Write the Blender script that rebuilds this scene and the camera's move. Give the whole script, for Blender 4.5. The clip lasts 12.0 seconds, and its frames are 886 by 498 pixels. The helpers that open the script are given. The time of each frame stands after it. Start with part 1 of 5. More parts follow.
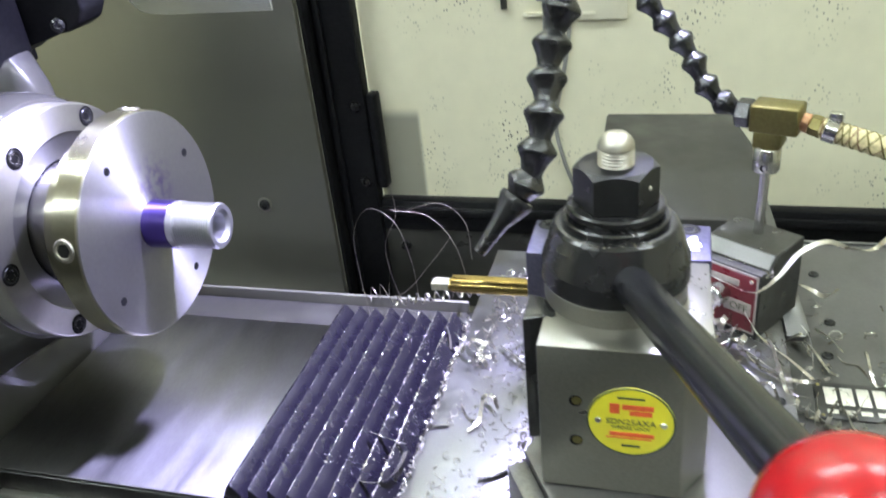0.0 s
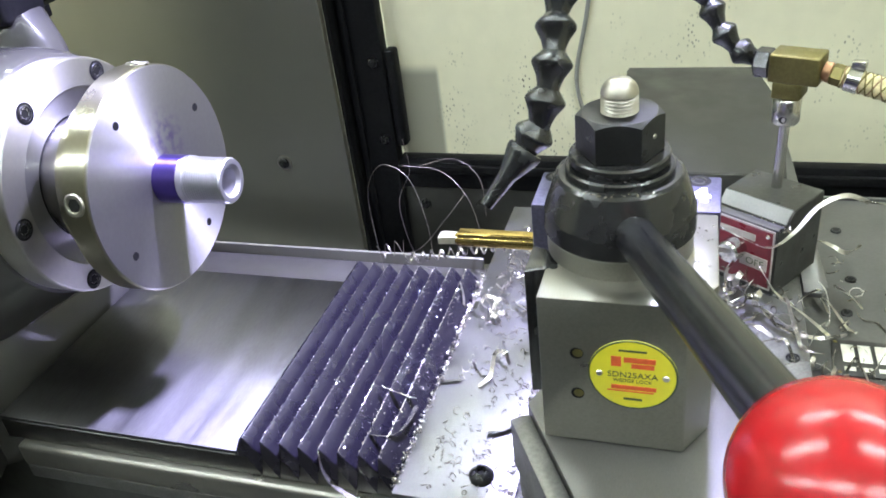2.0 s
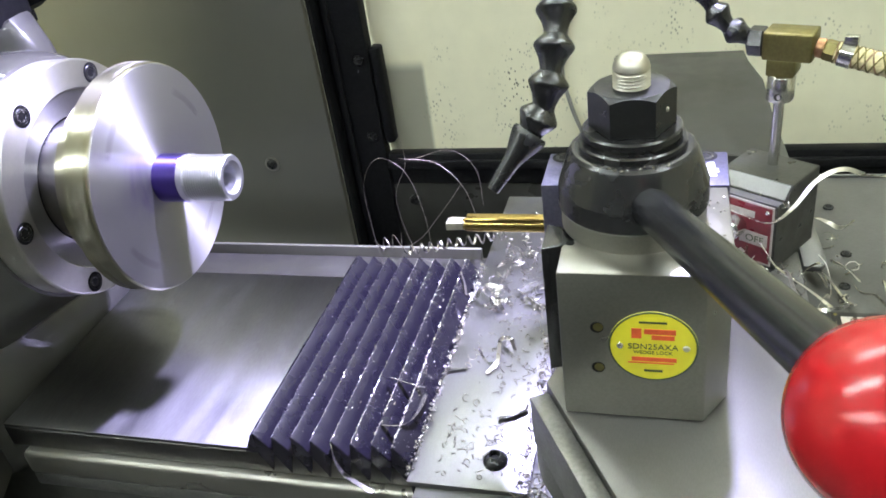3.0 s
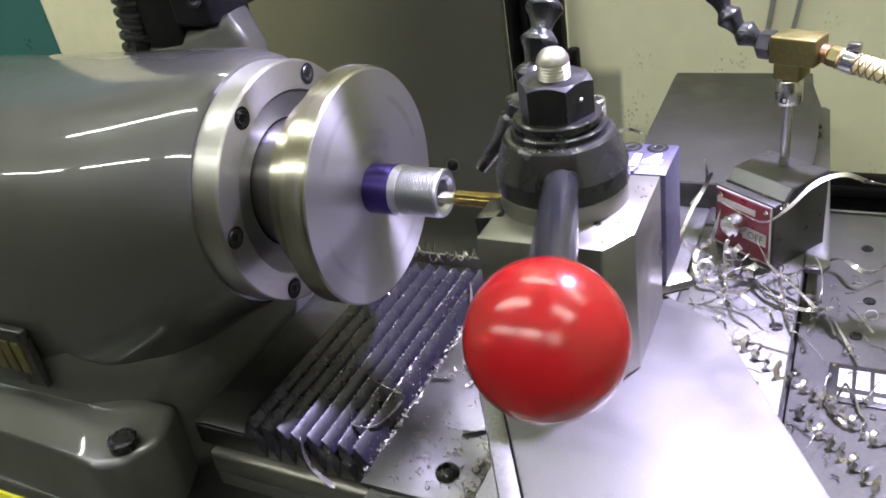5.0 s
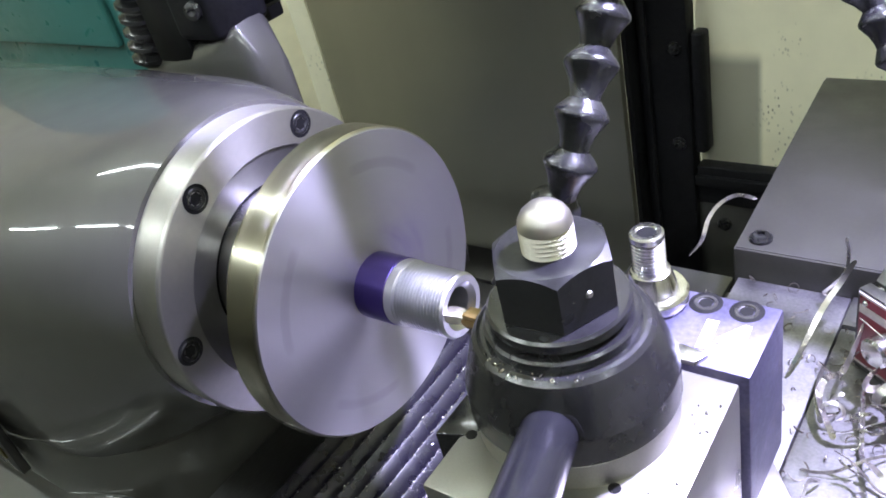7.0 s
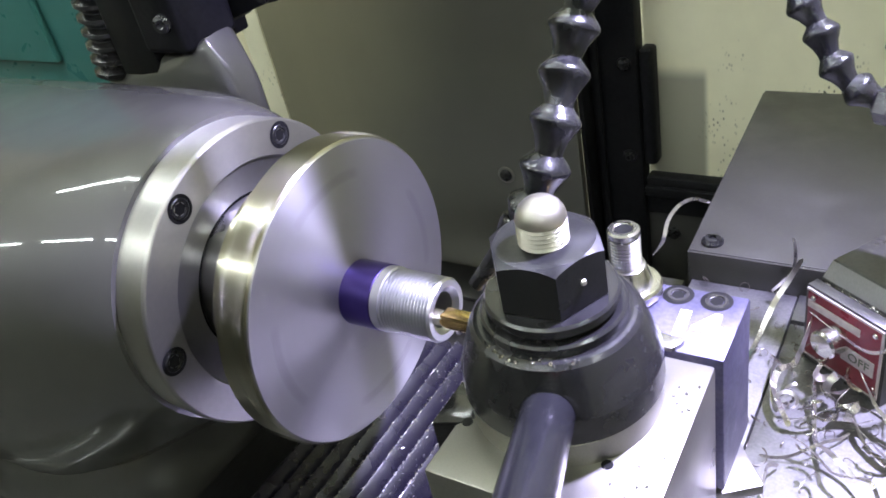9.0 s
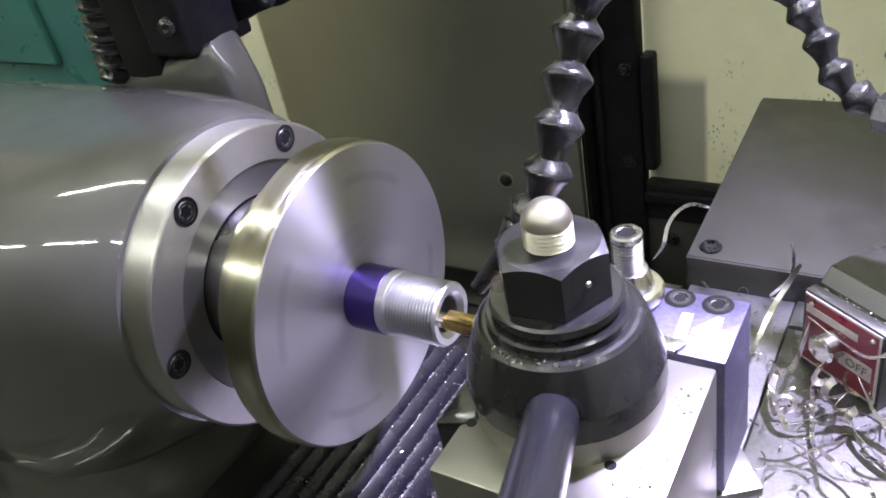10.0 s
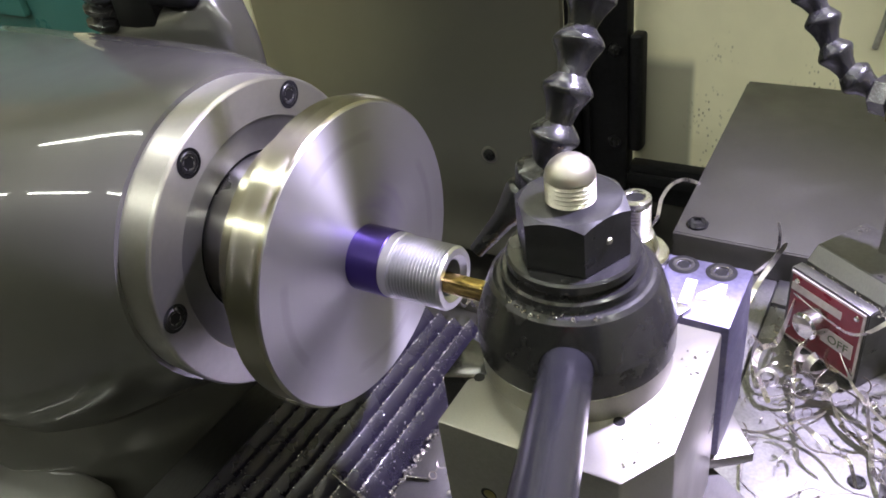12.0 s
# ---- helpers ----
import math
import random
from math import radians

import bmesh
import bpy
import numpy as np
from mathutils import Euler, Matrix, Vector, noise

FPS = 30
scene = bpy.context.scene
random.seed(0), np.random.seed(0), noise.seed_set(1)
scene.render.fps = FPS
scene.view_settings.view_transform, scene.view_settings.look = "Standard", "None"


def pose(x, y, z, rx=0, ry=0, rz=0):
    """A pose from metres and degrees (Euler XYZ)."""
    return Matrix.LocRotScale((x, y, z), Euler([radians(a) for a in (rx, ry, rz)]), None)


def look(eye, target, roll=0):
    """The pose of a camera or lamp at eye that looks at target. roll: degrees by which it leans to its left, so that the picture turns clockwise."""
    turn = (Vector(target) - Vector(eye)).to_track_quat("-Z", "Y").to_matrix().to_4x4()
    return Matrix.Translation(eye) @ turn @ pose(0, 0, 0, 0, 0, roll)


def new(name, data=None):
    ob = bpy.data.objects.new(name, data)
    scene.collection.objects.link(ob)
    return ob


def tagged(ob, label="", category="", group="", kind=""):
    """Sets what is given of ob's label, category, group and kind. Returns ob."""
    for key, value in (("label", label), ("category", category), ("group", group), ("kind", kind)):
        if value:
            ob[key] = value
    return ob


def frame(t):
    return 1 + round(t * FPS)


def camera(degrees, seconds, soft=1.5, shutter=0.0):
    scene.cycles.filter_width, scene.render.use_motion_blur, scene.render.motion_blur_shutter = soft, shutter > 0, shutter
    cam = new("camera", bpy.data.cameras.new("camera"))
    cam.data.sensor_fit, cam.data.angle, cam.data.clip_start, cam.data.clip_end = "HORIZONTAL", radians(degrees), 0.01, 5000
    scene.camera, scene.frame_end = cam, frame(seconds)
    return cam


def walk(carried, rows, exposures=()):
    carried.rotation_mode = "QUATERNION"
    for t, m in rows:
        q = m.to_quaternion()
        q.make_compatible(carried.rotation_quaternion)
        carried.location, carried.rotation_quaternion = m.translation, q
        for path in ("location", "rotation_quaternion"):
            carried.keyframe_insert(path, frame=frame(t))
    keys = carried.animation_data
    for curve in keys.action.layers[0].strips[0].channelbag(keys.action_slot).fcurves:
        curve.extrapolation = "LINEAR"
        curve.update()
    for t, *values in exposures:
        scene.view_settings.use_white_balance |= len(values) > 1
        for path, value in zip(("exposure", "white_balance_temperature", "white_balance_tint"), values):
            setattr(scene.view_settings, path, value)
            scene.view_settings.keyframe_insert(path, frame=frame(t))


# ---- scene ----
# The origin is on the spindle's axis: x runs from the headstock to the tailstock, y away from the operator, z up.
cam = camera(57.1, 12.0, 1.7, 0.5)
ROWS = [
    (0, 0.4088, -0.4327, 0.2435, 60.684, 5.500, 14.784),
    (0.5, 0.4283, -0.4327, 0.2406, 58.756, 6.291, 15.765),
    (1, 0.4117, -0.4292, 0.2393, 58.814, 6.023, 18.271),
    (1.5, 0.4256, -0.4221, 0.2397, 58.241, 6.599, 17.376),
    (2, 0.4185, -0.4278, 0.2362, 58.128, 6.462, 16.451),
    (2.5, 0.4118, -0.4362, 0.2356, 58.190, 7.182, 15.039),
    (3, 0.4049, -0.4383, 0.2324, 57.912, 7.593, 14.156),
    (3.2, 0.4030, -0.4390, 0.2348, 58.016, 7.297, 14.268),
    (4.8, 0.3437, -0.4112, 0.2357, 59.023, 8.073, 25.218),
    (5, 0.3426, -0.4049, 0.2344, 59.045, 8.826, 25.252),
    (5.5, 0.3232, -0.3789, 0.2619, 59.891, 9.453, 24.861),
    (6, 0.2926, -0.3324, 0.2607, 60.551, 5.105, 24.144),
    (6.5, 0.3162, -0.2359, 0.2369, 57.762, 10.043, 33.418),
    (6.7, 0.3182, -0.2212, 0.2297, 56.304, 12.419, 35.165),
    (8.3, 0.3126, -0.2376, 0.2334, 56.177, 11.445, 31.368),
    (8.5, 0.3093, -0.2395, 0.2348, 56.422, 10.997, 31.171),
    (9, 0.3076, -0.2422, 0.2354, 56.435, 10.871, 30.739),
    (9.5, 0.3069, -0.2430, 0.2361, 56.575, 10.785, 30.610),
    (10, 0.3043, -0.2453, 0.2368, 56.747, 10.410, 30.685),
    (10.5, 0.2977, -0.2541, 0.2358, 56.451, 8.311, 31.288),
    (11, 0.2917, -0.2589, 0.2352, 55.689, 6.995, 31.097),
    (11.5, 0.2903, -0.2585, 0.2345, 55.332, 7.076, 30.320),
    (12, 0.2874, -0.2572, 0.2325, 55.097, 7.046, 29.915),
]
walk(cam, [(t, pose(*row)) for t, *row in ROWS], [(0, 0.22, 5950, 10), (1, 0.30, 5950, 10), (3.2, 0.24, 6150, 10), (4.8, -0.30, 6550, 10), (6.5, -0.20, 6100, 10),
     (8.5, -0.28, 6150, 10), (9.5, -0.33, 6350, 10), (10.5, -0.43, 6750, 10), (12, -0.48, 6900, 10)])

# the carriage's travel along x and the cross slide's along y
TRAVEL = [(0, 0, 0), (3.2, 0, 0), (4.8, -0.1636, 0.0502), (5, -0.1658, 0.051), (5.5, -0.1677, 0.0516), (6, -0.1685, 0.0519),
          (6.5, -0.1687, 0.0518), (8.3, -0.1706, 0.0521), (9, -0.1738, 0.0526), (10, -0.176, 0.0533), (11, -0.178, 0.0535), (12, -0.1802, 0.0533)]

# ---- world and lights ----
world = bpy.data.worlds.new("world")
scene.world = world
world.use_nodes = True
world.node_tree.nodes["Background"].inputs["Color"].default_value = (0.75, 0.8, 0.9, 1)
world.node_tree.nodes["Background"].inputs["Strength"].default_value = 0.05


def spot_light(name, place, target, watts, colour, size, cone, blend):
    data = bpy.data.lights.new(name, "SPOT")
    data.energy, data.color, data.shadow_soft_size = watts, colour, size
    data.spot_size, data.spot_blend = radians(cone), blend
    ob = new(name, data)
    ob.matrix_world = look(place, target)
    return ob


LAMP_AT = (0.41, 0.19, 0.55)
spot_light("machine_lamp_light", LAMP_AT, (0.10, -0.02, -0.03), 175.0, (0.645, 0.595, 1.0), 0.02, 72, 0.95)

# ---- materials ----


def shader(name, colour, rough=0.5, metal=0.0, bump=0.0, scale=300.0, vary=0.12, stain=0.0, stain_colour=(0.02, 0.02, 0.02), stain_scale=25.0,
           coat=0.0, stretch=(1, 1, 1), aniso=0.0, rough_vary=0.12, island=0.0, specular=0.5):
    """Principled surface with fine grain, broad blotches of tone and gloss, and optional stains."""
    m = bpy.data.materials.new(name)
    m.use_nodes = True
    nt = m.node_tree
    n, l = nt.nodes, nt.links
    b = n["Principled BSDF"]
    b.inputs["Metallic"].default_value = metal
    b.inputs["Coat Weight"].default_value = coat
    b.inputs["Coat Roughness"].default_value = 0.035
    b.inputs["Anisotropic"].default_value = aniso
    b.inputs["Specular IOR Level"].default_value = specular
    tc = n.new("ShaderNodeTexCoord")
    mp = n.new("ShaderNodeMapping")
    mp.inputs["Scale"].default_value = stretch
    l.new(tc.outputs["Object"], mp.inputs["Vector"])
    fine, broad = n.new("ShaderNodeTexNoise"), n.new("ShaderNodeTexNoise")
    fine.inputs["Scale"].default_value, fine.inputs["Detail"].default_value = scale, 5
    broad.inputs["Scale"].default_value, broad.inputs["Detail"].default_value = stain_scale, 6
    l.new(mp.outputs[0], fine.inputs["Vector"])
    l.new(tc.outputs["Object"], broad.inputs["Vector"])
    grain = n.new("ShaderNodeMapRange")
    grain.inputs["From Min"].default_value, grain.inputs["From Max"].default_value = 0.3, 0.7
    grain.inputs["To Min"].default_value, grain.inputs["To Max"].default_value = 1 - vary, 1 + vary
    l.new(fine.outputs["Fac"], grain.inputs["Value"])
    tone = n.new("ShaderNodeMix")
    tone.data_type, tone.blend_type = "RGBA", "MULTIPLY"
    tone.inputs["Factor"].default_value = 1
    tone.inputs["A"].default_value = (*colour, 1)
    l.new(grain.outputs[0], tone.inputs["B"])
    out = tone.outputs["Result"]
    if stain:
        ramp = n.new("ShaderNodeMapRange")
        ramp.inputs["From Min"].default_value, ramp.inputs["From Max"].default_value = 0.52, 0.72
        ramp.inputs["To Max"].default_value = stain
        l.new(broad.outputs["Fac"], ramp.inputs["Value"])
        mix = n.new("ShaderNodeMix")
        mix.data_type = "RGBA"
        mix.inputs["B"].default_value = (*stain_colour, 1)
        l.new(ramp.outputs[0], mix.inputs["Factor"])
        l.new(out, mix.inputs["A"])
        out = mix.outputs["Result"]
    if island:
        geo = n.new("ShaderNodeNewGeometry")
        amount = n.new("ShaderNodeMapRange")
        amount.inputs["To Min"].default_value, amount.inputs["To Max"].default_value = 1 - island, 1 + island
        l.new(geo.outputs["Random Per Island"], amount.inputs["Value"])
        mul = n.new("ShaderNodeMix")
        mul.data_type, mul.blend_type = "RGBA", "MULTIPLY"
        mul.inputs["Factor"].default_value = 1
        l.new(out, mul.inputs["A"])
        l.new(amount.outputs[0], mul.inputs["B"])
        out = mul.outputs["Result"]
    l.new(out, b.inputs["Base Color"])
    gloss = n.new("ShaderNodeMapRange")
    gloss.inputs["From Min"].default_value, gloss.inputs["From Max"].default_value = 0.3, 0.7
    gloss.inputs["To Min"].default_value, gloss.inputs["To Max"].default_value = max(0.02, rough - rough_vary), rough + rough_vary
    l.new(broad.outputs["Fac"], gloss.inputs["Value"])
    l.new(gloss.outputs[0], b.inputs["Roughness"])
    if bump:
        bp = n.new("ShaderNodeBump")
        bp.inputs["Strength"].default_value, bp.inputs["Distance"].default_value = bump, 0.0006
        l.new(fine.outputs["Fac"], bp.inputs["Height"])
        l.new(bp.outputs[0], b.inputs["Normal"])
    return m


def turned(name, colour, rough, aniso=0.85, rings=900.0, metal=1.0):
    """Lathe-turned metal: rings round the x axis, so highlights fan out radially from the centre."""
    m = shader(name, colour, rough, 1.0, vary=0.03, rough_vary=0.012)
    nt = m.node_tree
    n, l = nt.nodes, nt.links
    b = n["Principled BSDF"]
    tc = n.new("ShaderNodeTexCoord")
    sep = n.new("ShaderNodeSeparateXYZ")
    l.new(tc.outputs["Object"], sep.inputs[0])
    flat = n.new("ShaderNodeCombineXYZ")
    l.new(sep.outputs["Y"], flat.inputs["Y"])
    l.new(sep.outputs["Z"], flat.inputs["Z"])
    length = n.new("ShaderNodeVectorMath")
    length.operation = "LENGTH"
    l.new(flat.outputs[0], length.inputs[0])
    pair = n.new("ShaderNodeCombineXYZ")
    l.new(length.outputs["Value"], pair.inputs["X"])
    l.new(sep.outputs["X"], pair.inputs["Y"])
    ring = n.new("ShaderNodeTexNoise")
    ring.inputs["Scale"].default_value, ring.inputs["Detail"].default_value = rings, 3
    l.new(pair.outputs[0], ring.inputs["Vector"])
    bp = n.new("ShaderNodeBump")
    bp.inputs["Strength"].default_value, bp.inputs["Distance"].default_value = 0.08, 0.0002
    l.new(ring.outputs["Fac"], bp.inputs["Height"])
    l.new(bp.outputs[0], b.inputs["Normal"])
    b.inputs["Anisotropic"].default_value = aniso
    b.inputs["Anisotropic Rotation"].default_value = 0.25
    b.inputs["Metallic"].default_value = metal
    tan = n.new("ShaderNodeTangent")
    tan.direction_type, tan.axis = "RADIAL", "X"
    l.new(tan.outputs[0], b.inputs["Tangent"])
    return m


def brushed(m, direction, rough, aniso):
    """Wiping marks in a sheet that spread its highlights in one direction."""
    n, l = m.node_tree.nodes, m.node_tree.links
    b = n["Principled BSDF"]
    across = n.new("ShaderNodeCombineXYZ")
    for axis, value in zip("XYZ", direction):
        across.inputs[axis].default_value = value
    l.new(across.outputs[0], b.inputs["Tangent"])
    b.inputs["Anisotropic"].default_value = aniso
    tc, mp, streak = n.new("ShaderNodeTexCoord"), n.new("ShaderNodeMapping"), n.new("ShaderNodeTexNoise")
    mp.inputs["Scale"].default_value = [60 if d else 6 for d in direction]
    mp.inputs["Rotation"].default_value = (0, 0, 0.12)
    streak.inputs["Scale"].default_value, streak.inputs["Detail"].default_value = 1.0, 4
    l.new(tc.outputs["Object"], mp.inputs["Vector"])
    l.new(mp.outputs[0], streak.inputs["Vector"])
    gloss = n.new("ShaderNodeMapRange")
    gloss.inputs["From Min"].default_value, gloss.inputs["From Max"].default_value = 0.35, 0.65
    gloss.inputs["To Min"].default_value, gloss.inputs["To Max"].default_value = rough - 0.05, rough + 0.06
    l.new(streak.outputs["Fac"], gloss.inputs["Value"])
    l.new(gloss.outputs[0], b.inputs["Roughness"])
    return m


def glow(name, colour, strength):
    m = bpy.data.materials.new(name)
    m.use_nodes = True
    b = m.node_tree.nodes["Principled BSDF"]
    b.inputs["Base Color"].default_value = (0.8, 0.8, 0.8, 1)
    b.inputs["Emission Color"].default_value = (*colour, 1)
    b.inputs["Emission Strength"].default_value = strength
    return m


def spattered(name, colour):
    """Cream sheet paint with oil runs and dark specks low down in the splash zone."""
    m = shader(name, colour, 0.45, vary=0.03, stain=0.35, stain_colour=(0.42, 0.40, 0.28), stain_scale=3.0, scale=40)
    n, l = m.node_tree.nodes, m.node_tree.links
    b = n["Principled BSDF"]
    old = b.inputs["Base Color"].links[0].from_socket
    tc = n.new("ShaderNodeTexCoord")
    mp = n.new("ShaderNodeMapping")
    mp.inputs["Scale"].default_value = (230, 230, 130)
    l.new(tc.outputs["Object"], mp.inputs["Vector"])
    vor = n.new("ShaderNodeTexVoronoi")
    vor.inputs["Scale"].default_value = 1.0
    l.new(mp.outputs[0], vor.inputs["Vector"])
    spot = n.new("ShaderNodeMapRange")
    spot.inputs["From Min"].default_value, spot.inputs["From Max"].default_value = 0.30, 0.14
    l.new(vor.outputs["Distance"], spot.inputs["Value"])
    where = n.new("ShaderNodeTexNoise")
    where.inputs["Scale"].default_value, where.inputs["Detail"].default_value = 9.0, 4
    l.new(tc.outputs["Object"], where.inputs["Vector"])
    gate = n.new("ShaderNodeMapRange")
    gate.inputs["From Min"].default_value, gate.inputs["From Max"].default_value = 0.51, 0.66
    l.new(where.outputs["Fac"], gate.inputs["Value"])
    mul = n.new("ShaderNodeMath")
    mul.operation = "MULTIPLY"
    l.new(spot.outputs[0], mul.inputs[0])
    l.new(gate.outputs[0], mul.inputs[1])
    mix = n.new("ShaderNodeMix")
    mix.data_type = "RGBA"
    mix.inputs["B"].default_value = (0.05, 0.05, 0.035, 1)
    l.new(mul.outputs[0], mix.inputs["Factor"])
    l.new(old, mix.inputs["A"])
    l.new(mix.outputs["Result"], b.inputs["Base Color"])
    # a soft-edged, darker greyish rectangle low on the panel beside the guard post
    off, size, axes = n.new("ShaderNodeVectorMath"), n.new("ShaderNodeVectorMath"), n.new("ShaderNodeSeparateXYZ")
    off.operation, size.operation = "SUBTRACT", "ABSOLUTE"
    off.inputs[1].default_value = (-0.460, 0, 0.046)
    l.new(tc.outputs["Object"], off.inputs[0])
    l.new(off.outputs[0], size.inputs[0])
    l.new(size.outputs[0], axes.inputs[0])
    dark_patch = n.new("ShaderNodeMath")
    dark_patch.operation = "MULTIPLY"
    for k, (axis, far, near) in enumerate((("X", 0.034, 0.026), ("Z", 0.080, 0.060))):
        edge = n.new("ShaderNodeMapRange")
        edge.interpolation_type = "SMOOTHSTEP"
        edge.inputs["From Min"].default_value, edge.inputs["From Max"].default_value = far, near
        l.new(axes.outputs[axis], edge.inputs["Value"])
        l.new(edge.outputs[0], dark_patch.inputs[k])
    weak = n.new("ShaderNodeMath")
    weak.operation = "MULTIPLY"
    weak.inputs[1].default_value = 0.85
    l.new(dark_patch.outputs[0], weak.inputs[0])
    patched = n.new("ShaderNodeMix")
    patched.data_type = "RGBA"
    patched.inputs["B"].default_value = (0.20, 0.195, 0.16, 1)
    l.new(weak.outputs[0], patched.inputs["Factor"])
    l.new(mix.outputs["Result"], patched.inputs["A"])
    l.new(patched.outputs["Result"], b.inputs["Base Color"])
    return m


FACE = turned("turned_steel", (0.40, 0.395, 0.385), 0.44, 0.78, metal=0.97)


def smear(m, centre, radius, colour):
    """A smudge of layout dye wiped over a turned face."""
    n, l = m.node_tree.nodes, m.node_tree.links
    b = n["Principled BSDF"]
    old = b.inputs["Base Color"].links[0].from_socket
    tc, off = n.new("ShaderNodeTexCoord"), n.new("ShaderNodeVectorMath")
    off.operation = "DISTANCE"
    off.inputs[1].default_value = centre
    l.new(tc.outputs["Object"], off.inputs[0])
    near = n.new("ShaderNodeMapRange")
    near.inputs["From Min"].default_value, near.inputs["From Max"].default_value = radius, radius * 0.3
    l.new(off.outputs["Value"], near.inputs["Value"])
    blot = n.new("ShaderNodeTexNoise")
    blot.inputs["Scale"].default_value, blot.inputs["Detail"].default_value = 130, 5
    l.new(tc.outputs["Object"], blot.inputs["Vector"])
    gate = n.new("ShaderNodeMapRange")
    gate.inputs["From Min"].default_value, gate.inputs["From Max"].default_value = 0.42, 0.62
    l.new(blot.outputs["Fac"], gate.inputs["Value"])
    mul = n.new("ShaderNodeMath")
    mul.operation = "MULTIPLY"
    l.new(near.outputs[0], mul.inputs[0])
    l.new(gate.outputs[0], mul.inputs[1])
    mix = n.new("ShaderNodeMix")
    mix.data_type = "RGBA"
    mix.inputs["B"].default_value = (*colour, 1)
    l.new(mul.outputs[0], mix.inputs["Factor"])
    l.new(old, mix.inputs["A"])
    l.new(mix.outputs["Result"], b.inputs["Base Color"])


smear(FACE, (0.0607, 0.010, 0.024), 0.026, (0.24, 0.21, 0.34))
CAP_FACE = turned("turned_steel_cap", (0.48, 0.47, 0.44), 0.44, 0.75, metal=0.97)
CAP_CONE = turned("turned_steel_cone", (0.37, 0.365, 0.36), 0.37, 0.82, metal=0.97)
# the warm tint paints in the cream panels' reflection on the steel
RIM = turned("turned_steel_rim", (0.40, 0.38, 0.30), 0.28, 0.85)
DARK_BORE = turned("turned_steel_dull", (0.45, 0.44, 0.45), 0.28)
ALU = turned("turned_aluminium", (0.64, 0.64, 0.65), 0.31, 0.0, metal=0.94)
DYE = turned("layout_blue_steel", (0.10, 0.07, 0.28), 0.30, 0.4)
OILY = shader("oil_soaked_dark_sheet", (0.035, 0.034, 0.030), 0.34, 0.2, vary=0.15, scale=30, stain=0.3, stain_colour=(0.06, 0.058, 0.05), stain_scale=12)
PAINT = shader("grey_machine_paint", (0.044, 0.043, 0.038), 0.45, bump=0.03, scale=60, vary=0.04, coat=0.85, rough_vary=0.04, specular=0.45)
PLATE_GREY = shader("grey_sheet_paint", (0.029, 0.028, 0.024), 0.45, bump=0.08, scale=500, vary=0.06, stain=0.2, stain_colour=(0.07, 0.068, 0.06), specular=0.3)
DECK = shader("grey_deck_paint", (0.072, 0.070, 0.065), 0.40, bump=0.1, scale=350, vary=0.1, stain=0.35, stain_colour=(0.07, 0.07, 0.06), stain_scale=18)
CREAM = spattered("cream_sheet_paint", (0.74, 0.71, 0.53))
ROOM = shader("cream_wall_paint", (0.70, 0.67, 0.52), 0.7, vary=0.04, scale=30, bump=0.1)
DARK_SHEET = shader("tan_to_dark_steel_sheet", (0.38, 0.36, 0.26), 0.32, 0.6, vary=0.06, scale=8, stretch=(1, 1, 0.15), rough_vary=0.015)


def tone_fade(m, edge, width, colour, rough):
    """Fades to a second colour and roughness along x, with a ragged soft edge."""
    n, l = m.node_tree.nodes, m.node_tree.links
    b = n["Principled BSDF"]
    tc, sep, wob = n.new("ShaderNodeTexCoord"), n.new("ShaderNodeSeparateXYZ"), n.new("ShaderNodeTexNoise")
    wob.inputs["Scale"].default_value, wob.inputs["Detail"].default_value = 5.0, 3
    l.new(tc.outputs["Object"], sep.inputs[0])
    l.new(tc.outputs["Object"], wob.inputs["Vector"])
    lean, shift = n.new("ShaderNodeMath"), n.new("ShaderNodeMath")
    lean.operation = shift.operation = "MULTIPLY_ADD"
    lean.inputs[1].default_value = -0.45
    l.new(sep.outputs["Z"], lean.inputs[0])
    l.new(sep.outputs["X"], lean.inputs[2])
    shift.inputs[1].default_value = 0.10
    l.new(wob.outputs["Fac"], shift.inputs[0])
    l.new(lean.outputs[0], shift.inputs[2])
    fade = n.new("ShaderNodeMapRange")
    fade.interpolation_type = "SMOOTHSTEP"
    fade.inputs["From Min"].default_value, fade.inputs["From Max"].default_value = edge - width, edge + width
    l.new(shift.outputs[0], fade.inputs["Value"])
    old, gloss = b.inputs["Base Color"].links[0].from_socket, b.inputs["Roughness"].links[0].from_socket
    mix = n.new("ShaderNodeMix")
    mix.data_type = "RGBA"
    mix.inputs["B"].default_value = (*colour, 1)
    l.new(fade.outputs[0], mix.inputs["Factor"])
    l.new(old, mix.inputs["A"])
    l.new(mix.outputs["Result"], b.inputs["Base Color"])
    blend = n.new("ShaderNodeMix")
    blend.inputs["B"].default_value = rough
    l.new(fade.outputs[0], blend.inputs["Factor"])
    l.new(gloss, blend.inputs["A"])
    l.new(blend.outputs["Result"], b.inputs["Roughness"])


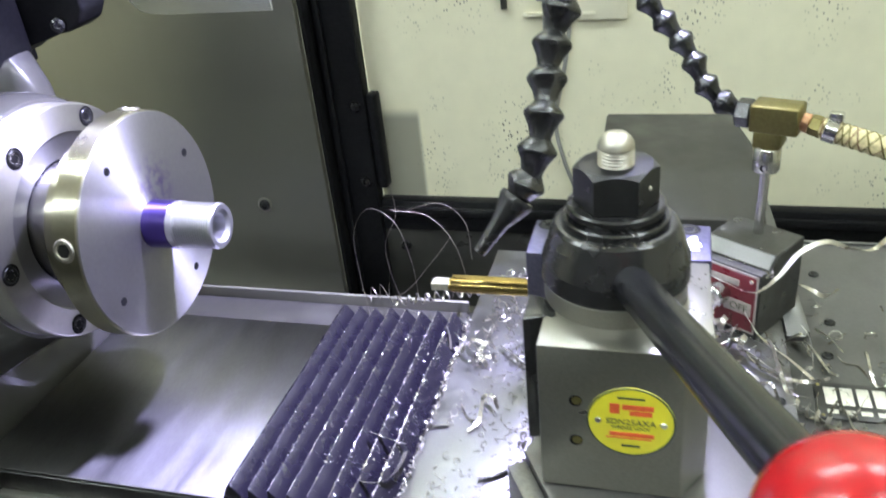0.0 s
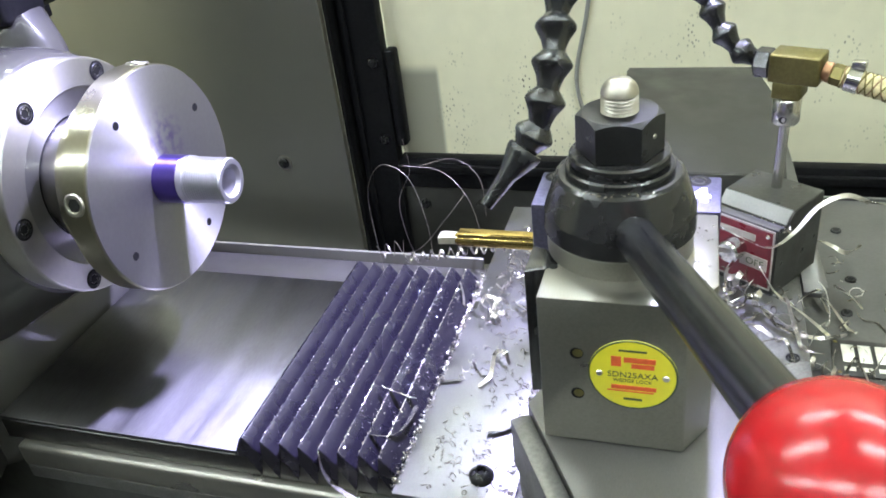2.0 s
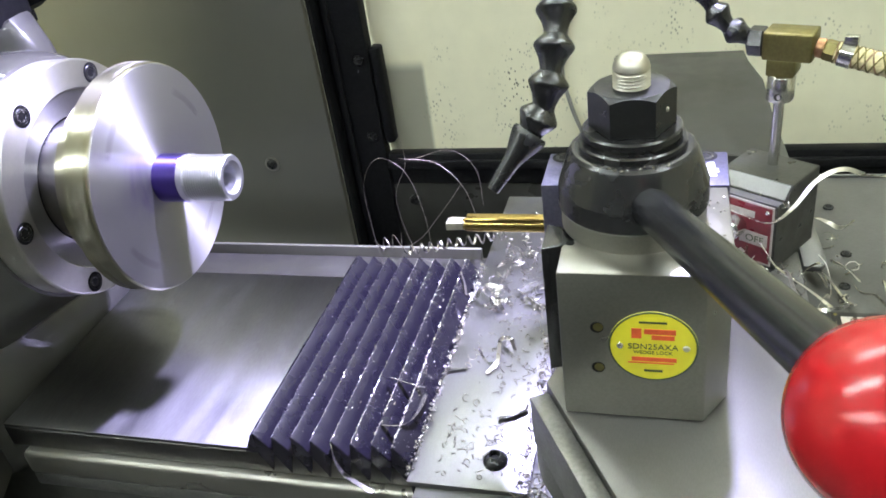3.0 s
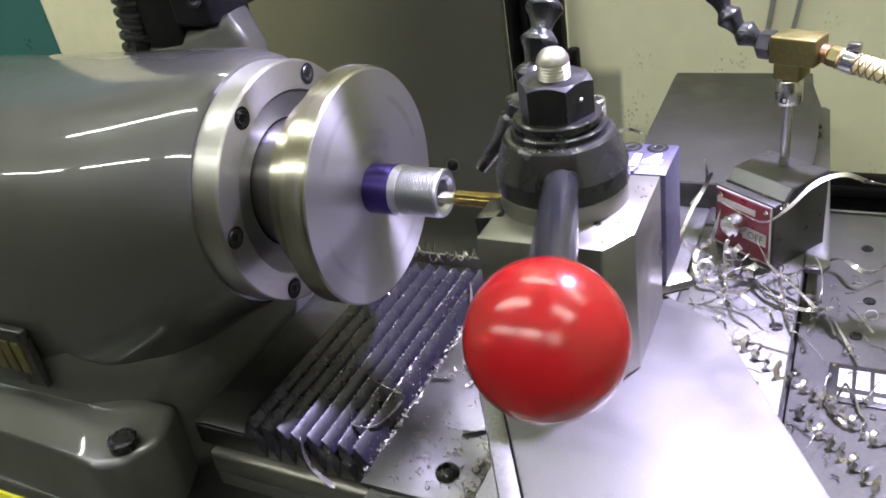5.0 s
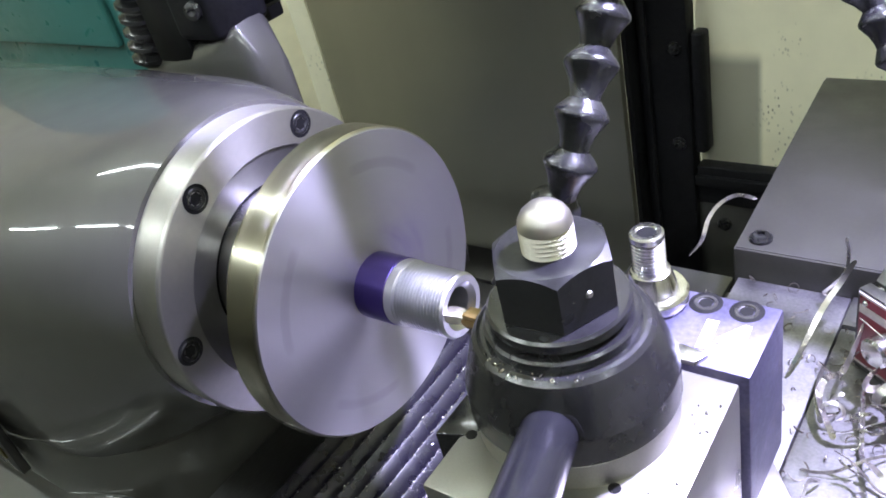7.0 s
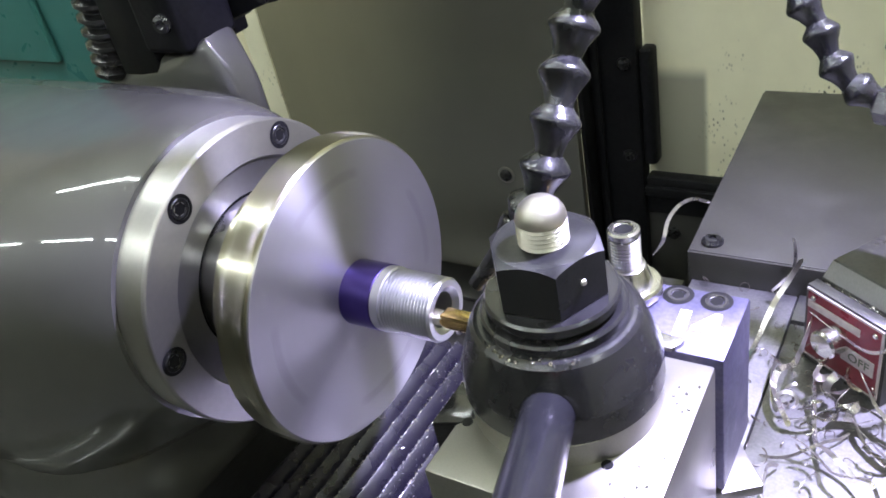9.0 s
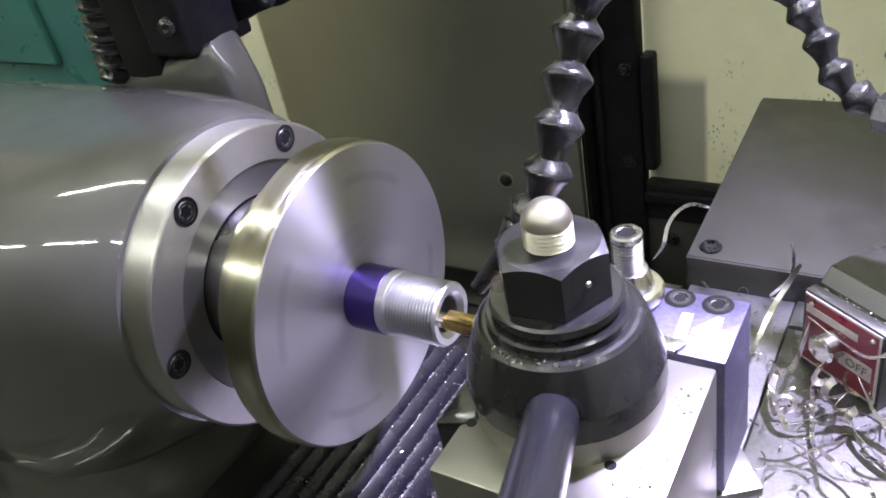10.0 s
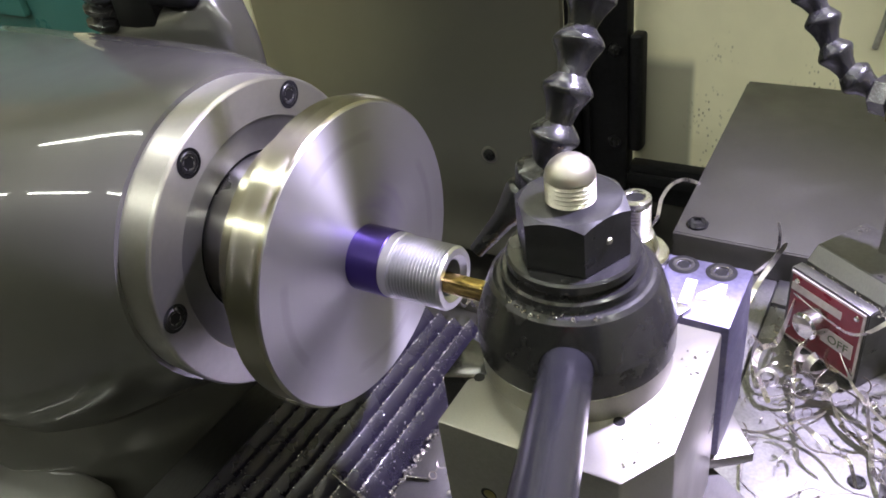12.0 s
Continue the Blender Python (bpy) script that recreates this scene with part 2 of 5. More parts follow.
BLACK = shader("black_paint", (0.007, 0.007, 0.008), 0.5, bump=0.2, scale=250, vary=0.3, stain=0.1, stain_colour=(0.03, 0.028, 0.025), specular=0.12)
OXIDE = shader("black_oxide_steel", (0.017, 0.0166, 0.018), 0.23, 0.3, bump=0.08, scale=700, vary=0.15, stain=0.10, stain_colour=(0.07, 0.065, 0.06), stain_scale=60, specular=0.7)
HOLDER = shader("blue_black_oxide_steel", (0.092, 0.087, 0.138), 0.48, 0.7, bump=0.15, scale=600, vary=0.2, stain=0.4, stain_colour=(0.22, 0.21, 0.22), stain_scale=70)
SATIN = shader("satin_ground_steel", (0.255, 0.247, 0.222), 0.36, 0.9, bump=0.05, scale=900, vary=0.06, stretch=(1, 6, 1))
STAINLESS = shader("brushed_steel_sheet", (0.155, 0.153, 0.151), 0.42, 1.0, bump=0.06, scale=500, vary=0.1, stretch=(8, 1, 1), stain=0.25, stain_colour=(0.20, 0.195, 0.19), stain_scale=22)
POLISHED = shader("worn_polished_steel", (0.145, 0.142, 0.142), 0.30, 1.0, bump=0.08, scale=260, vary=0.12, stretch=(6, 0.6, 1), stain=0.2, stain_colour=(0.22, 0.215, 0.21), stain_scale=14, rough_vary=0.03)
GROUND = shader("ground_cast_iron", (0.23, 0.227, 0.219), 0.47, 0.9, bump=0.12, scale=600, vary=0.15, stain=0.5, stain_colour=(0.17, 0.165, 0.15), stain_scale=30)
MILLED = shader("milled_aluminium", (0.155, 0.151, 0.144), 0.44, 0.85, bump=0.08, scale=500, vary=0.06, stretch=(5, 1, 1), stain=0.25, stain_colour=(0.19, 0.185, 0.17))
brushed(POLISHED, (1, 0, 0), 0.40, 0.75)
BELLOWS = shader("black_bellows_cloth", (0.007, 0.006, 0.011), 0.28, bump=0.12, scale=2600, vary=0.35, stain=0.08, stain_colour=(0.018, 0.018, 0.02), stain_scale=60, specular=0.5, rough_vary=0.04)
PLASTIC = shader("grey_black_plastic", (0.010, 0.010, 0.011), 0.22, bump=0.22, scale=900, vary=0.12, specular=0.6, stain=0.1, stain_colour=(0.12, 0.12, 0.12), stain_scale=80)
RED = shader("red_phenolic", (0.34, 0.008, 0.012), 0.20, vary=0.03, rough_vary=0.03)
LEVER = shader("black_lever_enamel", (0.010, 0.010, 0.012), 0.24, 0.0, bump=0.01, vary=0.1, specular=0.42, rough_vary=0.02)
NUT = shader("phosphated_black_steel", (0.012, 0.012, 0.013), 0.36, 0.2, bump=0.1, scale=600, vary=0.15, stain=0.1, stain_colour=(0.06, 0.06, 0.06), stain_scale=80)
# tan on the left, darker and greyer to the right and low down
tone_fade(DARK_SHEET, -0.12, 0.12, (0.20, 0.195, 0.165), 0.30)
BRASS = shader("brass", (0.20, 0.175, 0.07), 0.48, 1.0, bump=0.08, scale=500, vary=0.12, stain=0.3, stain_colour=(0.25, 0.19, 0.08), stain_scale=90)
COPPER = shader("copper", (0.42, 0.24, 0.13), 0.3, 1.0)
GOLD = shader("titanium_nitride_coating", (0.58, 0.42, 0.15), 0.25, 1.0, vary=0.08)
MAGNET = shader("dark_magnet_steel", (0.034, 0.033, 0.030), 0.36, 0.3, bump=0.1, scale=400, vary=0.2, stain=0.3, stain_colour=(0.07, 0.068, 0.06), stain_scale=70)
CARBIDE = shader("bright_carbide", (0.75, 0.70, 0.60), 0.3, 0.8)
SCREW = shader("black_socket_screw", (0.03, 0.03, 0.03), 0.3, 0.7, stain=0.15, stain_colour=(0.2, 0.2, 0.2), stain_scale=200)
BRIGHT = shader("zinc_plated_steel", (0.62, 0.61, 0.58), 0.25, 1.0, vary=0.1, scale=400, bump=0.06)
WHITE_BOLT = shader("worn_bright_steel", (0.45, 0.43, 0.38), 0.36, 1.0, vary=0.08)
# near-black: the housing's own colour, and painted shade in holes, sockets and gaps
PIT = shader("matte_black_and_recess_shade", (0.006, 0.006, 0.006), 0.5, specular=0.15)
YELLOW = shader("yellow_label_print", (0.72, 0.66, 0.03), 0.35, vary=0.03, coat=0.3)
LABEL_RED = shader("red_label_print", (0.65, 0.10, 0.03), 0.4)
LABEL_DARK = shader("dark_label_print", (0.05, 0.07, 0.03), 0.4)
STICKER_RED = shader("red_enamel_plate", (0.13, 0.012, 0.020), 0.35, vary=0.1, stain=0.3, stain_colour=(0.12, 0.02, 0.02), stain_scale=90)
STICKER_GREY = shader("grey_print", (0.33, 0.30, 0.27), 0.4)
NAME_BLACK = shader("black_nameplate", (0.018, 0.017, 0.016), 0.35, vary=0.2)
NAME_SILVER = shader("bright_nameplate_letters", (0.75, 0.73, 0.68), 0.35, 0.6)
WHITE_MARK = shader("white_marker_paint", (0.80, 0.80, 0.80), 0.6)
BRAID = shader("braided_hose_yarn", (0.62, 0.54, 0.30), 0.45, bump=0.4, scale=300, vary=0.3)
BRAID_DARK = shader("braided_hose_tracer", (0.25, 0.16, 0.08), 0.5)
CHIP = shader("curled_steel_chip", (0.47, 0.45, 0.41), 0.24, 0.95, vary=0.25, scale=150, island=0.35)
CHIP_DARK = shader("dull_steel_chip", (0.20, 0.18, 0.15), 0.35, 0.8, vary=0.3, island=0.5)
TEAL = shader("teal_machine_paint", (0.036, 0.132, 0.125), 0.35, vary=0.04, scale=8)
TEAL_LIGHT = shader("light_teal_paint", (0.05, 0.17, 0.16), 0.35, vary=0.04, scale=8)
CAST = shader("dark_cast_base", (0.06, 0.06, 0.056), 0.4, bump=0.15, scale=120, vary=0.15, stain=0.3, stain_colour=(0.03, 0.03, 0.028))
SMOKE = shader("grey_smoked_sheet", (0.24, 0.235, 0.22), 0.3, vary=0.05, scale=20, coat=0.2)
# unseen wall added in front; its dark colour stands in for the operator's reflection
DARK_WALL = shader("unseen_dark_wall", (0.036, 0.035, 0.031), 0.8, vary=0.25, scale=6, stain=0.5, stain_colour=(0.06, 0.06, 0.055), stain_scale=1.5)
# the unseen floor is darkened as well, for the same reflections
FLOOR = shader("oiled_concrete", (0.055, 0.053, 0.05), 0.6, vary=0.12, scale=20, stain=0.5, stain_colour=(0.07, 0.065, 0.06), stain_scale=2, bump=0.2)
ACRYLIC = shader("clear_scratched_acrylic", (0.85, 0.86, 0.82), 0.08, vary=0.02, rough_vary=0.03)
ACRYLIC.node_tree.nodes["Principled BSDF"].inputs["Transmission Weight"].default_value = 0.9
TUBE = glow("fluorescent_tube", (0.94, 1.0, 0.93), 135)

# ---- mesh helpers ----
CARRIED = []          # (object, x share, y share) of what rides on the carriage and cross slide


def finish(name, bm, material, angle=38):
    bmesh.ops.recalc_face_normals(bm, faces=bm.faces)
    for f in bm.faces:
        f.smooth = True
    limit = radians(angle)
    for e in bm.edges:
        e.smooth = len(e.link_faces) == 2 and e.calc_face_angle(0) < limit
    me = bpy.data.meshes.new(name)
    bm.to_mesh(me)
    bm.free()
    me.materials.append(material)
    return me


def thing(name, at, label, category, group="", kind=""):
    ob = new(name)
    ob.location = at
    ob.empty_display_size = 0.01
    return tagged(ob, label, category, group, kind)


def part(name, bm, material, parent, label="", angle=38):
    """One mesh in world coordinates as a part of parent."""
    base = Vector(parent.location)
    if parent.parent:
        base += Vector(parent.parent.location)
    bmesh.ops.translate(bm, verts=bm.verts, vec=-base)
    ob = new(name, finish(name, bm, material, angle))
    ob.parent = parent
    return tagged(ob, label)


def solid(name, bm, material, label, category, group="", kind="", at=(0, 0, 0), angle=38):
    bmesh.ops.translate(bm, verts=bm.verts, vec=-Vector(at))
    ob = new(name, finish(name, bm, material, angle))
    ob.location = at
    return tagged(ob, label, category, group, kind)


def ride(ob, sx=1.0, sy=0.0):
    CARRIED.append((ob, sx, sy))
    return ob


def merge(*many):
    """Joins bmeshes into the first."""
    base = many[0]
    for other in many[1:]:
        me = bpy.data.meshes.new("join")
        other.to_mesh(me)
        other.free()
        base.from_mesh(me)
        bpy.data.meshes.remove(me)
    return base


def box(lo, hi, bevel=0.0008, seg=2):
    bm = bmesh.new()
    c = [(a + b) / 2 for a, b in zip(lo, hi)]
    s = [abs(b - a) for a, b in zip(lo, hi)]
    bmesh.ops.create_cube(bm, size=1, matrix=Matrix.LocRotScale(c, None, s))
    if bevel:
        bmesh.ops.bevel(bm, geom=bm.edges[:], offset=min(bevel, min(s) * 0.4), segments=seg, affect="EDGES", profile=0.5)
    return bm


def prism(poly, z0, z1, bevel=0.0008, seg=2):
    bm = bmesh.new()
    low = [bm.verts.new((x, y, z0)) for x, y in poly]
    top = [bm.verts.new((x, y, z1)) for x, y in poly]
    bm.faces.new(low[::-1])
    bm.faces.new(top)
    for i in range(len(poly)):
        j = (i + 1) % len(poly)
        bm.faces.new((low[i], low[j], top[j], top[i]))
    if bevel:
        bmesh.ops.bevel(bm, geom=bm.edges[:], offset=bevel, segments=seg, affect="EDGES", profile=0.5)
    return bm


def revolve(profile, n=48, m=None):
    """Turns (along, radius) pairs round the local x axis, then places the result by m."""
    bm = bmesh.new()
    loops = []
    for a, r in profile:
        if r < 1e-6:
            loops.append([bm.verts.new((a, 0, 0))])
        else:
            loops.append([bm.verts.new((a, r * math.cos(2 * math.pi * k / n), r * math.sin(2 * math.pi * k / n))) for k in range(n)])
    for p, q in zip(loops, loops[1:]):
        for k in range(n):
            j = (k + 1) % n
            if len(p) == 1 and len(q) == 1:
                continue
            if len(p) == 1:
                bm.faces.new((p[0], q[j], q[k]))
            elif len(q) == 1:
                bm.faces.new((p[k], p[j], q[0]))
            else:
                bm.faces.new((p[k], p[j], q[j], q[k]))
    if m is not None:
        bmesh.ops.transform(bm, matrix=m, verts=bm.verts)
    return bm


def along(a, b):
    """The pose whose x axis runs from a towards b."""
    return Matrix.Translation(a) @ (Vector(b) - Vector(a)).to_track_quat("X", "Z").to_matrix().to_4x4()


def upright(x, y, z):
    """The pose that stands a turned piece up at a place."""
    return Matrix.Translation((x, y, z)) @ pose(0, 0, 0, 0, -90, 0)


def rod(a, b, r, n=20, bevel=0.0):
    d = (Vector(b) - Vector(a)).length
    return revolve([(0, 0), (0, r - bevel), (bevel, r), (d - bevel, r), (d, r - bevel), (d, 0)], n, along(a, b))


def spline(points, steps=8):
    """Catmull-Rom through the points."""
    p = [Vector(q) for q in points]
    p = [2 * p[0] - p[1]] + p + [2 * p[-1] - p[-2]]
    out = []
    for i in range(1, len(p) - 2):
        for s in range(steps):
            t = s / steps
            a, b, c, d = p[i - 1:i + 3]
            out.append(0.5 * (2 * b + (c - a) * t + (2 * a - 5 * b + 4 * c - d) * t * t + (3 * b - a - 3 * c + d) * t ** 3))
    return out + [p[-2]]


def sweep(points, radius, n=8):
    bm = bmesh.new()
    prev, ref = None, Vector((0.3, 0.2, 1)).normalized()
    for i, q in enumerate(points):
        d = (points[min(i + 1, len(points) - 1)] - points[max(i - 1, 0)]).normalized()
        u = (ref - d * ref.dot(d)).normalized()
        ref, v = u, d.cross(u)
        loop = [bm.verts.new(q + radius * (u * math.cos(2 * math.pi * k / n) + v * math.sin(2 * math.pi * k / n))) for k in range(n)]
        if prev:
            for k in range(n):
                bm.faces.new((prev[k], prev[(k + 1) % n], loop[(k + 1) % n], loop[k]))
        else:
            bm.faces.new(loop[::-1])
        prev = loop
    bm.faces.new(prev)
    return bm


def ribbon(points, width, thick=0.00015, twist=0.0, start=0.0):
    """A curled strip of swarf with real thickness."""
    bm = bmesh.new()
    prev, ref = None, Vector((0.2, 0.1, 1)).normalized()
    for i, q in enumerate(points):
        d = (points[min(i + 1, len(points) - 1)] - points[max(i - 1, 0)])
        d = d.normalized() if d.length > 1e-9 else Vector((1, 0, 0))
        u = ref - d * ref.dot(d)
        u = u.normalized() if u.length > 1e-6 else d.orthogonal().normalized()
        ref, v = u, d.cross(u)
        a = start + twist * i / max(1, len(points) - 1)
        s, h = u * math.cos(a) + v * math.sin(a), v * math.cos(a) - u * math.sin(a)
        w = width * (0.5 if 0 < i < len(points) - 1 else 0.15)
        loop = [bm.verts.new(q + s * w * e + h * thick * g) for e, g in ((1, 1), (1, -1), (-1, -1), (-1, 1))]
        if prev:
            for k in range(4):
                bm.faces.new((prev[k], prev[(k + 1) % 4], loop[(k + 1) % 4], loop[k]))
        else:
            bm.faces.new(loop[::-1])
        prev = loop
    bm.faces.new(prev)
    return bm


def hexagon(r, z0, z1, m, chamfer=0.0012):
    """A hexagonal prism along local x with turned-off corners."""
    bm = revolve([(z0, 0), (z0, r * 0.9), (z0 + chamfer, r), (z1 - chamfer * 1.2, r), (z1, r * 0.88), (z1, 0)], 6)
    bmesh.ops.transform(bm, matrix=m, verts=bm.verts)
    return bm


def chamfered_nut(r, h, m, n=48):
    """A hexagon nut along local x whose corners are turned off in a cone at the outer end."""
    bm, loops = bmesh.new(), []
    for level in range(8):
        loop = []
        for k in range(n):
            a = 2 * math.pi * k / n
            flat = r * math.cos(math.pi / 6) / math.cos((a + math.pi / 6) % (math.pi / 3) - math.pi / 6)
            top = h - max(0.0, flat - r * 0.86) * 0.75
            loop.append(bm.verts.new((top * level / 7, flat * math.cos(a), flat * math.sin(a))))
        loops.append(loop)
    loops.append([bm.verts.new((h, r * 0.84 * math.cos(2 * math.pi * k / n), r * 0.84 * math.sin(2 * math.pi * k / n))) for k in range(n)])
    for p, q in zip(loops, loops[1:]):
        for k in range(n):
            bm.faces.new((p[k], p[(k + 1) % n], q[(k + 1) % n], q[k]))
    bm.faces.new(loops[0][::-1])
    bm.faces.new(loops[-1])
    bmesh.ops.transform(bm, matrix=m, verts=bm.verts)
    return bm


def socket_screw(r, h, m, hexr=None):
    """A socket head along local x with a hexagonal hole; returns head and hole."""
    hexr = hexr or r * 0.58
    head = revolve([(0, r), (h - r * 0.12, r), (h, r * 0.88), (h, r * 0.66), (h - r * 0.08, r * 0.62)], 28, m)
    hole = revolve([(h - r * 0.08, r * 0.62), (h - r * 0.1, hexr)], 28, m)
    # nearly flush hexagon whose black colour stands for the shaded hole
    pit = revolve([(h - r * 0.085, hexr * 1.04), (h - r * 0.10, 0)], 6, m)
    return merge(head, hole), pit


def letters(text, size, m, depth=0.0001, bold=0.0):
    """Raised writing from the built-in font, centred."""
    cu = bpy.data.curves.new("writing", "FONT")
    cu.body, cu.size, cu.extrude, cu.align_x, cu.align_y, cu.offset = text, size, depth, "CENTER", "CENTER", bold
    ob = bpy.data.objects.new("writing", cu)
    scene.collection.objects.link(ob)
    me = bpy.data.meshes.new_from_object(ob.evaluated_get(bpy.context.evaluated_depsgraph_get()))
    bm = bmesh.new()
    bm.from_mesh(me)
    bpy.data.objects.remove(ob)
    bpy.data.curves.remove(cu)
    bpy.data.meshes.remove(me)
    bmesh.ops.transform(bm, matrix=m, verts=bm.verts)
    return bm


def ring_section(x, y0, y1, z0, z1, power, n=48):
    cy, cz, a, b = (y0 + y1) / 2, (z0 + z1) / 2, (y1 - y0) / 2, (z1 - z0) / 2
    out = []
    for k in range(n):
        t = 2 * math.pi * k / n
        c, s = math.cos(t), math.sin(t)
        out.append(Vector((x, cy + a * math.copysign(abs(c) ** (2 / power), c), cz + b * math.copysign(abs(s) ** (2 / power), s))))
    return out


def loft(sections):
    bm = bmesh.new()
    prev = None
    for sec in sections:
        loop = [bm.verts.new(p) for p in sec]
        if prev:
            for k in range(len(loop)):
                j = (k + 1) % len(loop)
                bm.faces.new((prev[k], prev[j], loop[j], loop[k]))
        else:
            bm.faces.new(loop[::-1])
        prev = loop
    bm.faces.new(prev)
    return bm

# ---- room ----
Z_FLOOR = -1.12
solid("floor", box((-4.0, -2.5, Z_FLOOR - 0.1), (3.0, 2.0, Z_FLOOR), 0), FLOOR, "oil-stained grey concrete workshop floor", "floor", kind="structure")
solid("wall_back", box((-4.0, 1.6, Z_FLOOR), (3.0, 1.7, 2.0), 0), ROOM, "cream painted workshop wall behind the lathe", "wall", kind="structure")
solid("wall_front", box((-4.0, -2.6, Z_FLOOR), (3.0, -2.5, 2.0), 0), DARK_WALL, "unseen wall behind the operator, dark to dim reflections", "wall", kind="structure")
solid("wall_left", box((-4.1, -2.6, Z_FLOOR), (-4.0, 1.7, 2.0), 0), ROOM, "cream painted workshop side wall", "wall", kind="structure")
solid("wall_right", box((3.0, -2.6, Z_FLOOR), (3.1, 1.7, 2.0), 0), ROOM, "cream painted workshop side wall", "wall", kind="structure")
solid("ceiling", box((-4.1, -2.6, 2.0), (3.1, 1.7, 2.1), 0), ROOM, "cream painted workshop ceiling", "ceiling", kind="structure")


def tube_light(x, y, half=0.6):
    t = thing("fluorescent_light", (x, y, 1.95), "white ceiling batten with one lit fluorescent tube", "lamp", "ceiling lights")
    part("batten", box((x - half - 0.05, y - 0.09, 1.93), (x + half + 0.05, y + 0.09, 1.998), 0.004), WHITE_MARK, t)
    part("tube", rod((x - half, y, 1.905), (x + half, y, 1.905), 0.016, 16), TUBE, t, "lit fluorescent tube")
    return t


for lx, ly, long in ((-1.20, -0.35, 1.0), (1.40, -0.35, 0.6), (-3.05, -2.05, 0.6), (-1.45, -2.05, 0.6), (0.15, -2.05, 0.6), (1.75, -2.05, 0.6), (-0.30, 0.95, 0.6), (1.30, 0.95, 0.6)):
    tube_light(lx, ly, long)

# machine lamp that throws the hard bluish light
lamp = thing("machine_lamp", (0.95, 0.52, -0.42), "black gooseneck machine lamp with a cool white lens", "lamp")
neck = spline([(0.95, 0.52, -0.42), (0.95, 0.51, 0.3), (0.88, 0.45, 0.72), (0.62, 0.31, 0.80), (0.452, 0.221, 0.639)], 10)
part("gooseneck", sweep(neck, 0.007, 10), PLASTIC, lamp)
part("head", revolve([(0, 0.012), (0.02, 0.022), (0.07, 0.034), (0.082, 0.034), (0.082, 0.031), (0.06, 0.028)], 32,
                     along((0.452, 0.221, 0.639), (0.09, -0.02, -0.03))), BLACK, lamp)

# neighbouring machine, far behind the headstock
teal = thing("neighbour_machine", (-1.7, 0.9, Z_FLOOR), "teal painted machine cabinet standing behind the lathe", "machine")
part("cabinet", box((-2.3, 0.8, Z_FLOOR), (-1.245, 1.4, 0.9), 0.01), TEAL, teal)
part("side_panel", box((-1.2448, 0.802, Z_FLOOR), (-1.238, 1.4, 0.9), 0.002), ROOM, teal, "pale cream side panel")
part("door", box((-2.2, 0.78, -0.26), (-1.45, 0.8, 0.85), 0.006), TEAL_LIGHT, teal)

# ---- splash guard and lathe base ----
base = thing("lathe_base", (0.2, 0.1, Z_FLOOR), "dark grey cast lathe base and chip pan", "lathe base", kind="structure")
part("pedestal", box((-0.75, -0.10, Z_FLOOR), (1.2, 0.45, -0.466), 0.01), CAST, base)
part("chip_pan", box((-0.55, -0.16, -0.465), (1.3, 0.60, -0.44), 0.006), CAST, base)
part("bed", box((-0.6, -0.075, -0.43), (1.1, 0.13, -0.215), 0.004), CAST, base)
part("back_shelf", box((-0.5, 0.40, -0.4395), (1.1, 0.519, -0.4165), 0.003), OILY, base)

guard = thing("dark_guard_panel", (-0.27, 0.52, -0.41), "sheet metal chip guard panel behind the spindle, darker towards the right", "guard panel")
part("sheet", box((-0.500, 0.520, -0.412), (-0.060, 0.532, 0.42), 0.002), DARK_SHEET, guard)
part("edge_return", box((-0.536, 0.5185, -0.412), (-0.5005, 0.532, 0.42), 0.001), CREAM, guard, "cream painted edge")
part("bottom_flange", box((-0.500, 0.455, -0.416), (-0.060, 0.5195, -0.410), 0.001), POLISHED, guard)
gs = part("screw", revolve([(0, 0.0), (0, 0.0085), (0.003, 0.0075), (0.005, 0.004), (0.005, 0)], 20, along((-0.1614, 0.5195, -0.2538), (-0.1614, 0.4, -0.2538))), SCREW, guard)
part("washer", revolve([(0, 0.0), (0, 0.0115), (0.0012, 0.0112), (0.0012, 0)], 24, along((-0.1614, 0.5199, -0.2538), (-0.1614, 0.4, -0.2538))), WHITE_BOLT, gs)

frame_ob = thing("splash_guard", (0.0, 0.56, -0.42), "black painted steel splash guard posts and rails", "splash guard")
part("post", box((-0.052, 0.550, -0.44), (0.004, 0.5735, 0.5), 0.003), BLACK, frame_ob)
part("post_flange", box((-0.0595, 0.528, -0.44), (-0.0525, 0.565, 0.5), 0.002), BLACK, frame_ob)
part("post_lip", box((-0.047, 0.544, -0.44), (-0.038, 0.5498, 0.5), 0.002), BLACK, frame_ob)
part("bottom_rail", box((0.0045, 0.555, -0.306), (1.05, 0.574, -0.2575), 0.003), BLACK, frame_ob)
part("rail_lip", box((0.0045, 0.548, -0.280), (1.05, 0.5548, -0.267), 0.002), BLACK, frame_ob)
part("lower_sheet", box((0.0045, 0.558, -0.435), (1.05, 0.568, -0.3065), 0.001), OILY, frame_ob)
part("pull_handle", prism([(0.0045, 0.553), (0.0165, 0.553), (0.0195, 0.558), (0.0195, 0.573), (0.0045, 0.573)], -0.240, -0.100, 0.004, 4), BLACK, frame_ob)
